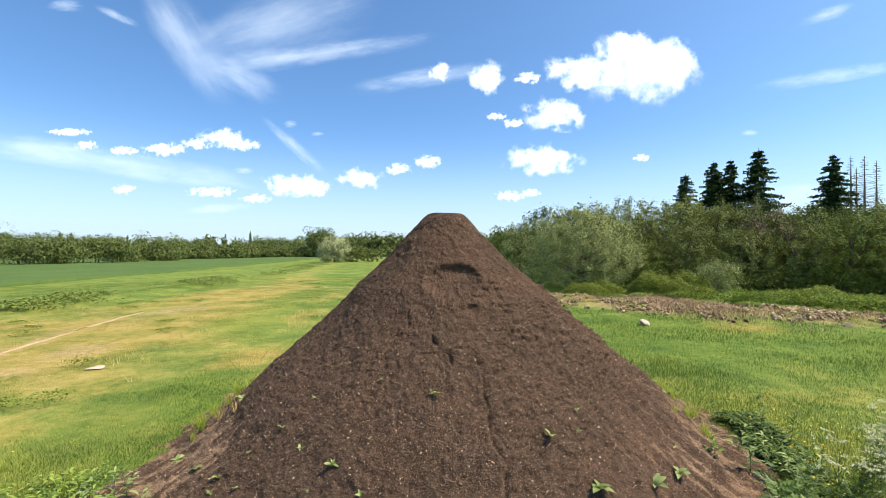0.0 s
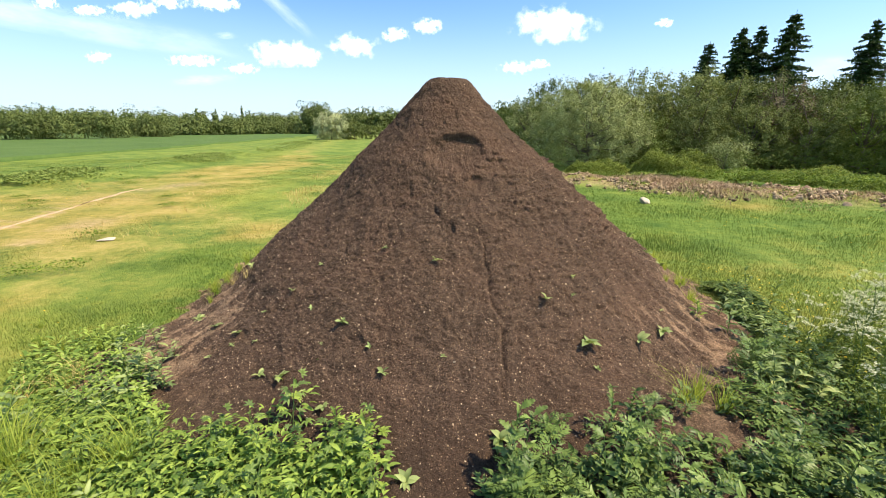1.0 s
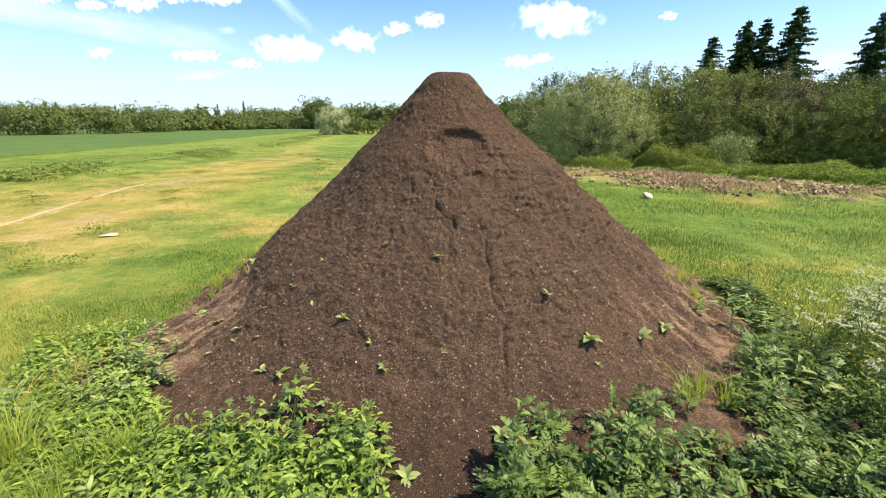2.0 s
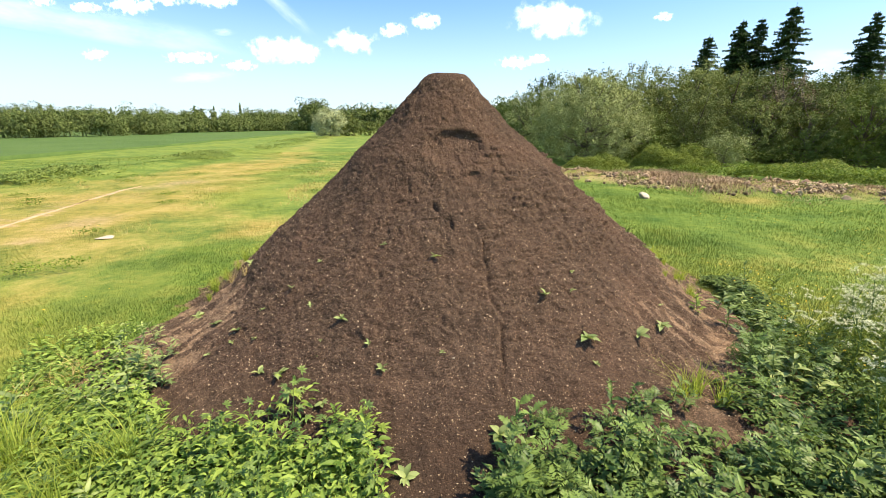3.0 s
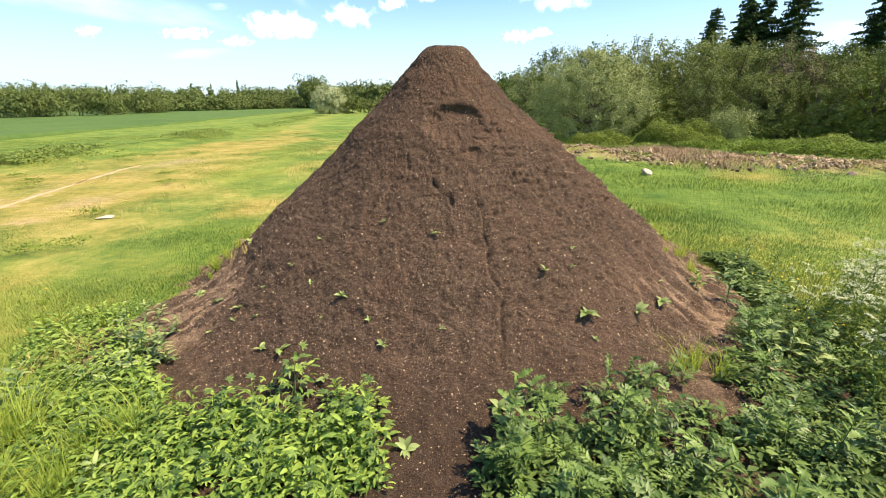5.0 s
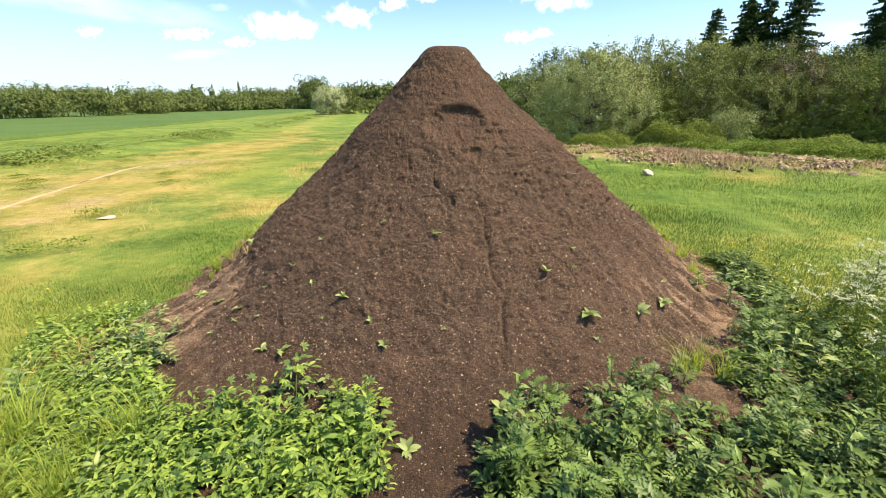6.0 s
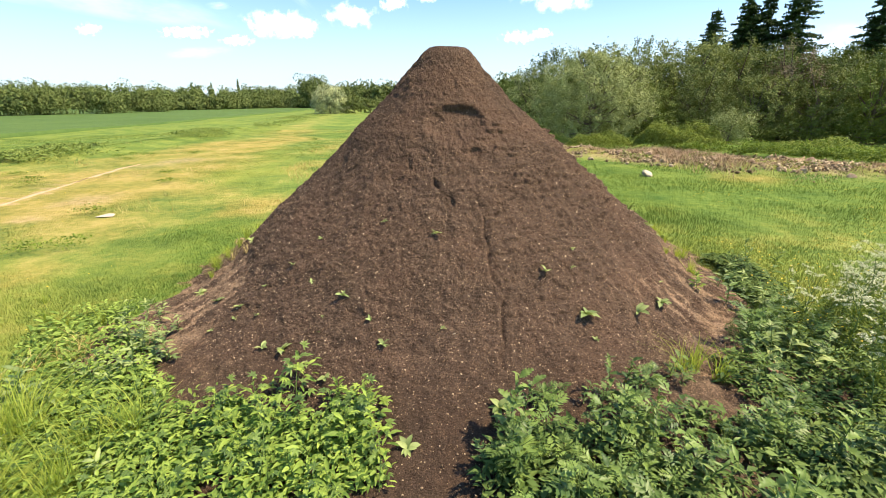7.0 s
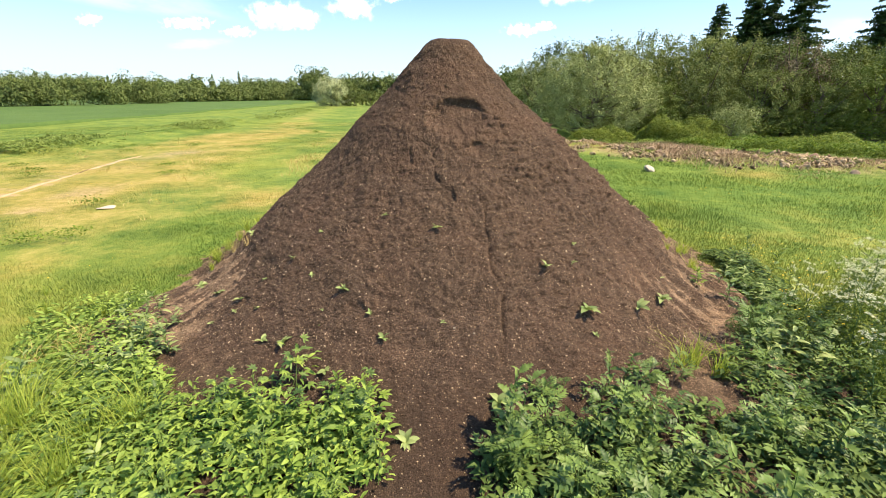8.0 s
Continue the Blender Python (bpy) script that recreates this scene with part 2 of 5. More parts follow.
def meadow_material():
    m, nt, bsdf = material("meadow")
    p = object_coords(nt)
    col, wob, tuft = meadow_colour(nt, p)
    fine = noise_tex(nt, p, 40.0, 3.0, 0.7)
    bare = calc(nt, "ADD", attribute(nt, "bare"), calc(nt, "MULTIPLY", wob, 0.4), clamp=True)
    bare = calc(nt, "MULTIPLY", bare, calc(nt, "MULTIPLY", attribute(nt, "bare"), 2.5, clamp=True), clamp=True)
    earth = ramp(nt, tuft, [(0.3, (0.25, 0.165, 0.10)), (0.7, (0.50, 0.38, 0.24))])
    col = mixcol(nt, bare, col, earth)
    col = mixcol(nt, 0.3, col, ramp(nt, fine, [(0.3, (0.5, 0.5, 0.45)), (0.7, (1.4, 1.4, 1.2))]), "MULTIPLY")
    nt.links.new(col, bsdf.inputs["Base Color"])
    bsdf.inputs["Roughness"].default_value = 0.9
    bsdf.inputs["Specular IOR Level"].default_value = 0.1
    bump(nt, calc(nt, "ADD", calc(nt, "MULTIPLY", tuft, 0.6), calc(nt, "MULTIPLY", fine, 0.4)), 0.6, 0.06, bsdf)
    return m


def blade_material():
    """Meadow blades: the patch's colour, each blade a little lighter or darker, with light through it."""
    m, nt, bsdf = material("meadow_blade")
    col, _, _ = meadow_colour(nt, object_coords(nt))
    rnd = nt.nodes.new("ShaderNodeNewGeometry").outputs["Random Per Island"]
    col = mixcol(nt, 1.0, col, ramp(nt, rnd, [(0.0, (0.82, 0.88, 0.85)), (0.85, (1.2, 1.2, 1.1)), (1.0, (1.5, 1.3, 1.35))]), "MULTIPLY")
    nt.links.new(col, bsdf.inputs["Base Color"])
    bsdf.inputs["Roughness"].default_value = 0.6
    bsdf.inputs["Specular IOR Level"].default_value = 0.25
    tr = nt.nodes.new("ShaderNodeBsdfTranslucent")
    nt.links.new(col, tr.inputs["Color"])
    mix = nt.nodes.new("ShaderNodeMixShader")
    mix.inputs[0].default_value = 0.45
    nt.links.new(bsdf.outputs[0], mix.inputs[1])
    nt.links.new(tr.outputs[0], mix.inputs[2])
    nt.links.new(mix.outputs[0], nt.nodes["Material Output"].inputs["Surface"])
    return m


def crop_material():
    m, nt, bsdf = material("young_crop")
    p = object_coords(nt)
    f = calc(nt, "ADD", calc(nt, "MULTIPLY", noise_tex(nt, p, 0.15, 4.0), 0.5), calc(nt, "MULTIPLY", noise_tex(nt, p, 3.0, 4.0, 0.7), 0.5))
    nt.links.new(ramp(nt, f, [(0.35, (0.062, 0.112, 0.028)), (0.65, (0.108, 0.165, 0.042))]), bsdf.inputs["Base Color"])
    bsdf.inputs["Roughness"].default_value = 0.85
    bsdf.inputs["Specular IOR Level"].default_value = 0.1
    bump(nt, noise_tex(nt, p, 6.0, 3.0, 0.7), 0.7, 0.1, bsdf)
    return m


def plain_material(name, dark, light, scale, rough=0.8, bump_distance=0.01, island=False, spec=0.3):
    m, nt, bsdf = material(name)
    p = object_coords(nt)
    g = noise_tex(nt, p, scale, 5.0, 0.62)
    f = g
    if island:
        f = calc(nt, "ADD", calc(nt, "MULTIPLY", nt.nodes.new("ShaderNodeNewGeometry").outputs["Random Per Island"], 0.6), calc(nt, "MULTIPLY", g, 0.4))
    else:
        f = calc(nt, "ADD", calc(nt, "MULTIPLY", nt.nodes.new("ShaderNodeObjectInfo").outputs["Random"], 0.35), calc(nt, "MULTIPLY", g, 0.75))
    nt.links.new(ramp(nt, f, [(0.25, dark), (0.8, light)]), bsdf.inputs["Base Color"])
    bsdf.inputs["Roughness"].default_value = rough
    bsdf.inputs["Specular IOR Level"].default_value = spec
    bump(nt, noise_tex(nt, p, scale * 3, 4.0, 0.65), 0.6, bump_distance, bsdf)
    return m


def cloud_material(name, scale, low, high, thick, strength=1.05, swing=1.7, stretch=1.0, rough=0.5):
    """Glowing distant cloud: dense in the middle, torn at its rim."""
    m, nt, _ = material(name)
    co = nt.nodes.new("ShaderNodeTexCoord")
    rnd = nt.nodes.new("ShaderNodeObjectInfo").outputs["Random"]
    shift = nt.nodes.new("ShaderNodeVectorMath")
    shift.operation = "ADD"
    comb = nt.nodes.new("ShaderNodeCombineXYZ")
    nt.links.new(calc(nt, "MULTIPLY", rnd, 60.0), comb.inputs[2])
    longer = nt.nodes.new("ShaderNodeVectorMath")
    longer.operation = "MULTIPLY"
    longer.inputs[1].default_value = (stretch, 1, 1)
    nt.links.new(co.outputs["Object"], longer.inputs[0])
    nt.links.new(longer.outputs[0], shift.inputs[0])
    nt.links.new(comb.outputs[0], shift.inputs[1])
    n = noise_tex(nt, shift.outputs[0], scale, 7.0, rough)
    sep = nt.nodes.new("ShaderNodeSeparateXYZ")
    nt.links.new(co.outputs["Generated"], sep.inputs[0])
    gx = calc(nt, "MULTIPLY", calc(nt, "SUBTRACT", sep.outputs[0], 0.5), 2.0)
    gz = calc(nt, "MULTIPLY", calc(nt, "SUBTRACT", sep.outputs[2], 0.42), 1.9)
    d = calc(nt, "SQRT", calc(nt, "ADD", calc(nt, "MULTIPLY", gx, gx), calc(nt, "MULTIPLY", gz, gz)))
    body = calc(nt, "SUBTRACT", 1.0, d)
    v = calc(nt, "ADD", body, calc(nt, "MULTIPLY", calc(nt, "SUBTRACT", n, 0.5), swing))
    span = nt.nodes.new("ShaderNodeMapRange")
    span.interpolation_type = "SMOOTHSTEP"
    for key, value in (("From Min", low), ("From Max", high), ("To Min", 0.0), ("To Max", thick)):
        span.inputs[key].default_value = value
    nt.links.new(v, span.inputs["Value"])
    fade = calc(nt, "MULTIPLY", body, 2.5, clamp=True)
    alpha = calc(nt, "MULTIPLY", span.outputs[0], fade, clamp=True)
    em = nt.nodes.new("ShaderNodeEmission")
    # the cloud's soft grey-blue shading is put into the glow colour by noise
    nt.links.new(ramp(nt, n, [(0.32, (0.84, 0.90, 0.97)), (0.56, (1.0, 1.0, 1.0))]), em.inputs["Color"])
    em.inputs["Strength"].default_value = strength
    tr = nt.nodes.new("ShaderNodeBsdfTransparent")
    mix = nt.nodes.new("ShaderNodeMixShader")
    nt.links.new(alpha, mix.inputs[0])
    nt.links.new(tr.outputs[0], mix.inputs[1])
    nt.links.new(em.outputs[0], mix.inputs[2])
    nt.links.new(mix.outputs[0], nt.nodes["Material Output"].inputs["Surface"])
    return m


M_SOIL = soil_material()
M_MEADOW = meadow_material()
M_BLADE = blade_material()
M_CROP = crop_material()
M_GRASS = leaf_material("grass", (0.230, 0.320, 0.052), (0.500, 0.560, 0.110), through_light=0.6, tip=(0.50, 0.44, 0.16), scale=3.0)
M_STRAW = leaf_material("straw", (0.36, 0.27, 0.08), (0.60, 0.48, 0.21), through_light=0.2, scale=3.0)
M_LEAF_BRIGHT = leaf_material("bright_leaf", (0.092, 0.170, 0.028), (0.385, 0.500, 0.092), island=False, through_light=0.38, rough=0.55, spec=0.22)
M_LEAF_DARK = leaf_material("deep_leaf", (0.042, 0.084, 0.021), (0.195, 0.280, 0.062), island=False, through_light=0.2, rough=0.45, spec=0.3)
M_LEAF_GREY = leaf_material("grey_leaf", (0.135, 0.195, 0.060), (0.370, 0.440, 0.155), island=False, through_light=0.3, rough=0.55, spec=0.28)
M_STEM = plain_material("stem", (0.070, 0.130, 0.025), (0.150, 0.210, 0.055), 30.0, 0.6, 0.001)
M_FLOWER = plain_material("white_floret", (0.40, 0.44, 0.22), (0.68, 0.68, 0.47), 60.0, 0.7, 0.001, island=True)
M_YELLOW = plain_material("yellow_petal", (0.55, 0.38, 0.02), (0.75, 0.56, 0.05), 60.0, 0.6, 0.001, island=True)
M_TREE = leaf_material("hedge_leaf", (0.026, 0.044, 0.009), (0.185, 0.235, 0.050), through_light=0.2, scale=1.3, blend=0.8, per_tree=True)
M_TREE_OLIVE = leaf_material("olive_leaf", (0.060, 0.084, 0.020), (0.240, 0.275, 0.078), through_light=0.2, scale=1.3, blend=0.8, per_tree=True)
M_WILLOW = leaf_material("willow_leaf", (0.110, 0.145, 0.045), (0.390, 0.425, 0.170), through_light=0.16, scale=1.6, tip=(0.48, 0.50, 0.28), blend=0.7, per_tree=True)
M_SPRUCE = leaf_material("spruce_needles", (0.016, 0.036, 0.010), (0.060, 0.095, 0.024), through_light=0.08, rough=0.7, scale=0.8)
M_FOREST = leaf_material("forest_leaf", (0.070, 0.102, 0.030), (0.190, 0.228, 0.066), through_light=0.15, scale=0.35, blend=0.85)
M_BARK = plain_material("bark", (0.050, 0.038, 0.028), (0.150, 0.120, 0.092), 12.0, 0.9, 0.02)
M_DEADWOOD = plain_material("dead_wood", (0.13, 0.105, 0.085), (0.24, 0.20, 0.17), 12.0, 0.9, 0.01)
M_STONE = plain_material("field_stone", (0.17, 0.105, 0.066), (0.48, 0.345, 0.23), 4.0, 0.85, 0.015)
M_PALE_STONE = plain_material("pale_stone", (0.30, 0.255, 0.19), (0.52, 0.455, 0.36), 5.0, 0.85, 0.01)
M_PEBBLE = plain_material("pebble", (0.24, 0.165, 0.095), (0.78, 0.61, 0.40), 40.0, 0.8, 0.001, island=True)
M_CLOD = plain_material("clod", (0.060, 0.041, 0.029), (0.150, 0.103, 0.072), 60.0, 0.95, 0.004, island=True, spec=0.1)
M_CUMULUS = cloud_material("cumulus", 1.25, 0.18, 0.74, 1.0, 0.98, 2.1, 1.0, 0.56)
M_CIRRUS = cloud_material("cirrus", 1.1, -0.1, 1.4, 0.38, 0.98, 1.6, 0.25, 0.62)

# ================= ground =================
TRACK_X = -11.5


def track_line(y):
    """The x of the old field track at y."""
    return np.interp(y, [0, 10.4, 12.5, 16, 22, 31, 98, 200], [-9.0, -10.65, -11.1, -11.95, -12.5, -13.2, -23.2, -38])


def bank_line(x):
    """The y of the rubble bank's middle at x."""
    return np.interp(x, [4, 5.6, 7.5, 9.7, 12, 13.7, 15, 20, 30], [24.6, 23.0, 20.8, 18.3, 17.2, 16.0, 14.6, 12.0, 9.0])


def ground_z(x, y):
    p = np.stack([x, y, 0 * x], 1)
    r = np.hypot(x, y - 6.6)
    z = 0.09 * fbm(p, 7.0, 3, 5) * smooth(5, 12, r)
    bank = smooth(4.5, 7.0, x) * np.exp(-((y - bank_line(x)) / 2.0) ** 2)
    z += bank * (0.20 + 0.22 * fbm(p, 1.2, 3, 9))
    strip = np.exp(-((x + 17.4 + 0.11 * np.clip(y - 30, 0, 200)) / 1.1) ** 2) * smooth(15, 19, y) * (1 - smooth(70, 90, y))
    return z + strip * 0.22


def meadow_masks(x, y):
    """How dry and how bare the meadow is at each place."""
    p = np.stack([x, y, 0 * x], 1)
    off = x - track_line(y)
    front = smooth(-4, 3, y)
    near_edge = np.interp(y, [0, 5.2, 6.6, 9, 15, 20.6, 28, 45, 95], [-5.2, -5.6, -5.9, -6.4, -7.3, -7.9, -8.2, -13, -22.5]) + 1.3 * fbm(p, 3.0, 3, 20)
    far_edge = np.interp(y, [0, 17, 20, 28.5, 42, 95], [-19, -17, -14.9, -13.9, -15.2, -24.5]) + 0.9 * fbm(p, 3.0, 3, 22)
    dry = smooth(-1.0, 0.9, x - far_edge) * (1 - smooth(-1.4, 0.7, x - near_edge)) * front * (1 - 0.55 * smooth(25, 60, y))
    dry = 0.60 * dry * np.clip(0.85 + 1.0 * fbm(p * [0.5, 1, 1], 2.4, 3, 21), 0, 1.3)
    dry += 0.28 * smooth(0.1, 0.6, fbm(p, 2.0, 3, 33)) * (x < 0) * (x > -9) * front
    for sx, sy, ex, ey, k in ((-4.6, 10.4, 1.0, 1.1, 0.75), (-5.3, 16.5, 0.8, 2.4, 0.5), (-6.3, 26.0, 1.0, 5.0, 0.5), (9.6, 13.9, 1.2, 0.8, 0.8)):
        dry += k * np.exp(-((x - sx) / ex) ** 2 - ((y - sy) / ey) ** 2) * (0.8 + 0.7 * fbm(p, 0.8, 3, 35))
    bank = smooth(4.5, 6.5, x) * np.exp(-((y - bank_line(x)) / 2.8) ** 2)
    dry = np.clip(dry + bank * 0.45, 0, 1)
    ruts = 1.1 * np.exp(-((off + 0.1) / 0.13) ** 2) * (1 - smooth(16, 18, y)) + 0.55 * np.exp(-((off + 0.75) / 0.12) ** 2) * (1 - smooth(14, 17, y))
    ruts = ruts + 0.45 * np.exp(-(off / 0.5) ** 2) * smooth(24, 32, y)
    bare = ruts * (0.85 + 0.4 * fbm(p, 3.0, 3, 41)) * front * (1 - smooth(18, 34, y) * 0.75)
    bare += np.exp(-((off - 0.9) / 1.5) ** 2) * smooth(-0.3, 0.5, fbm(p, 2.2, 3, 55)) * 0.8 * (1 - smooth(17, 24, y)) * front
    bare += bank * smooth(-0.3, 0.4, fbm(p, 1.0, 3, 61)) * 0.7
    return dry, np.clip(bare, 0, 1), np.clip(0.9 * smooth(1.5, 4.0, x) * smooth(7.0, 11.0, y) + 0.55 * smooth(0.0, 2.5, far_edge - x) * smooth(12, 18, y) + 0.95 * smooth(-0.35, 0.4, fbm(p, 2.4, 3, 57)) * smooth(-0.3, 0.9, x - near_edge) * (x < 2), 0, 1)


def build_ground():
    na, rad = 330, np.concatenate([[0.0], np.geomspace(0.6, 60, 135), np.geomspace(63, 4800, 35)])
    a = np.linspace(0, 2 * math.pi, na, endpoint=False)
    x = (rad[:, None] * np.cos(a)).ravel()
    y = (rad[:, None] * np.sin(a)).ravel() + 2.0
    z = ground_z(x, y) - 0.02
    k, j = np.meshgrid(np.arange(len(rad) - 1), np.arange(na), indexing="ij")
    p0, p1 = k * na + j, k * na + (j + 1) % na
    me = mesh_np("ground", np.stack([x, y, z], 1), np.stack([p0, p0 + na, p1 + na, p1], -1).reshape(-1, 4), M_MEADOW, True)
    dry, bare, lush = meadow_masks(x, y)
    float_attr(me, "lush", lush)
    float_attr(me, "dry", dry)
    float_attr(me, "bare", np.clip(bare, 0, 1))
    return tagged(new("ground", me), "rough summer meadow, green with dry yellow patches", "meadow", kind="structure")


def build_crop_field():
    """A level stand of young crop with a frayed edge, a little above the meadow."""
    u, v = np.linspace(0, 1, 120) ** 2.2, np.linspace(0, 1, 150)
    yy = 20 + v * 175
    edge = -31.0 - 0.085 * np.clip(yy - 38, 0, 300) + 1.0 * fbm(np.stack([yy, 0 * yy, 0 * yy], 1), 8.0, 3, 3)
    x = (edge[None, :] - u[:, None] * 300).ravel()
    y = np.broadcast_to(yy, (120, 150)).ravel()
    z = 0.22 + 0.08 * fbm(np.stack([x, y, 0 * x], 1), 6.0, 3, 4)
    z[:150] = -0.12
    k, j = np.meshgrid(np.arange(119), np.arange(149), indexing="ij")
    a = k * 150 + j
    me = mesh_np("crop_field", np.stack([x, y, z], 1), np.stack([a, a + 1, a + 151, a + 150], -1).reshape(-1, 4), M_CROP, True)
    return tagged(new("crop_field", me), "dark green field of young crop beyond the meadow", "field", kind="structure")


def build_rut():
    """The worn wheel rut of the old field track."""
    y = np.linspace(8.2, 17.6, 90)
    across = np.array([-0.5, -0.25, 0.0, 0.25, 0.5])
    p = np.stack([y, 0 * y, 0 * y], 1)
    wide = 0.12 * np.clip(0.30 + 2.0 * fbm(p, 0.9, 3, 131), 0.0, 1.1) * smooth(0, 2.0, 17.8 - y)
    x = (track_line(y) - 0.1 + 0.12 * fbm(p, 1.1, 3, 133))[:, None] + wide[:, None] * across
    yy = np.repeat(y[:, None], 5, 1)
    z = ground_z(x.ravel(), yy.ravel()) + 0.012 - np.tile([0.03, 0, 0.008, 0, 0.03], 90)
    k, j = np.meshgrid(np.arange(89), np.arange(4), indexing="ij")
    a = k * 5 + j
    me = mesh_np("track", np.stack([x.ravel(), yy.ravel(), z], 1), np.stack([a, a + 1, a + 6, a + 5], -1).reshape(-1, 4), plain_material("dry_earth", (0.27, 0.195, 0.11), (0.46, 0.35, 0.21), 6.0, 0.95, 0.02), True)
    return tagged(new("track", me), "pale dry wheel rut worn into the meadow", "track", kind="structure")


# ================= the soil pile =================
AX, AY = 0.02, 6.6
PROFILE_R = [0, .26, .33, .48, .67, .85, 1.07, 1.31, 1.42, 1.64, 1.87, 2.12, 2.36, 2.61, 2.84, 3.07, 3.32, 3.62, 3.95, 4.4, 6.0]
PROFILE_Z = [3.05, 3.04, 2.98, 2.79, 2.60, 2.40, 2.20, 2.00, 1.90, 1.70, 1.50, 1.30, 1.10, .90, .70, .50, .30, .10, -.03, -.10, -.15]
APRON_R = [3.07, 3.32, 3.6, 4.0, 4.5, 5.2, 6.0]
APRON_Z = [.5, .33, .22, .12, .05, .0, -.06]


def pile_z(x, y):
    dx, dy = x - AX, y - AY
    r, a = np.hypot(dx, dy), np.arctan2(dx, -dy)
    q = r / (1.0 - 0.06 * np.clip(-np.sin(a), 0, 1) * smooth(1.1, 1.8, r))
    z = np.interp(q, PROFILE_R, PROFILE_Z)
    w = np.clip(np.cos(a), 0, 1) ** 1.5
    zf = np.where(q > 3.07, np.interp(q, APRON_R, APRON_Z), z)
    return z + (zf - z) * w


def surface_z(x, y):
    x, y = np.atleast_1d(np.asarray(x, float)), np.atleast_1d(np.asarray(y, float))
    z = np.maximum(pile_z(x, y), ground_z(x, y) - 0.02)
    if len(x) == 1 and PILE and np.hypot(x[0] - AX, y[0] - AY) < 5:
        near = np.argmin((PILE[0][:, 0] - x[0]) ** 2 + (PILE[0][:, 1] - y[0]) ** 2)
        z[0] = max(PILE[0][near, 2], ground_z(x, y)[0] - 0.02)
    return z


def groove(x, z, pts, width):
    """How near (1 at the line, 0 away) points of the front face lie to a broken line in x and z; also the side."""
    best, side = np.full(len(x), 9.0), np.zeros(len(x))
    for (x0, z0), (x1, z1) in zip(pts[:-1], pts[1:]):
        dx, dz = x1 - x0, z1 - z0
        t = np.clip(((x - x0) * dx + (z - z0) * dz) / (dx * dx + dz * dz), 0, 1)
        ex, ez = x - x0 - t * dx, z - z0 - t * dz
        d = np.hypot(ex, ez)
        near = d < best
        best, side = np.where(near, d, best), np.where(near, np.sign(ex * dz - ez * dx), side)
    return np.exp(-(best / width) ** 2), side * np.exp(-(best / (width * 2.2)) ** 2)


RILLS = [
    ([(-0.16, 1.52), (-0.10, 1.45), (0.02, 1.38), (0.05, 1.30)], 0.028, 0.045),
    ([(0.30, 1.36), (0.36, 1.18), (0.41, 0.94), (0.46, 0.74), (0.48, 0.52), (0.47, 0.30)], 0.022, 0.035),
    ([(0.05, 1.02), (0.16, 1.05), (0.30, 1.03)], 0.02, 0.03),
    ([(0.62, 1.95), (0.78, 1.72), (0.95, 1.45), (1.05, 1.2)], 0.03, 0.02),
]


PILE = []      # the finished surface, for what lies on it


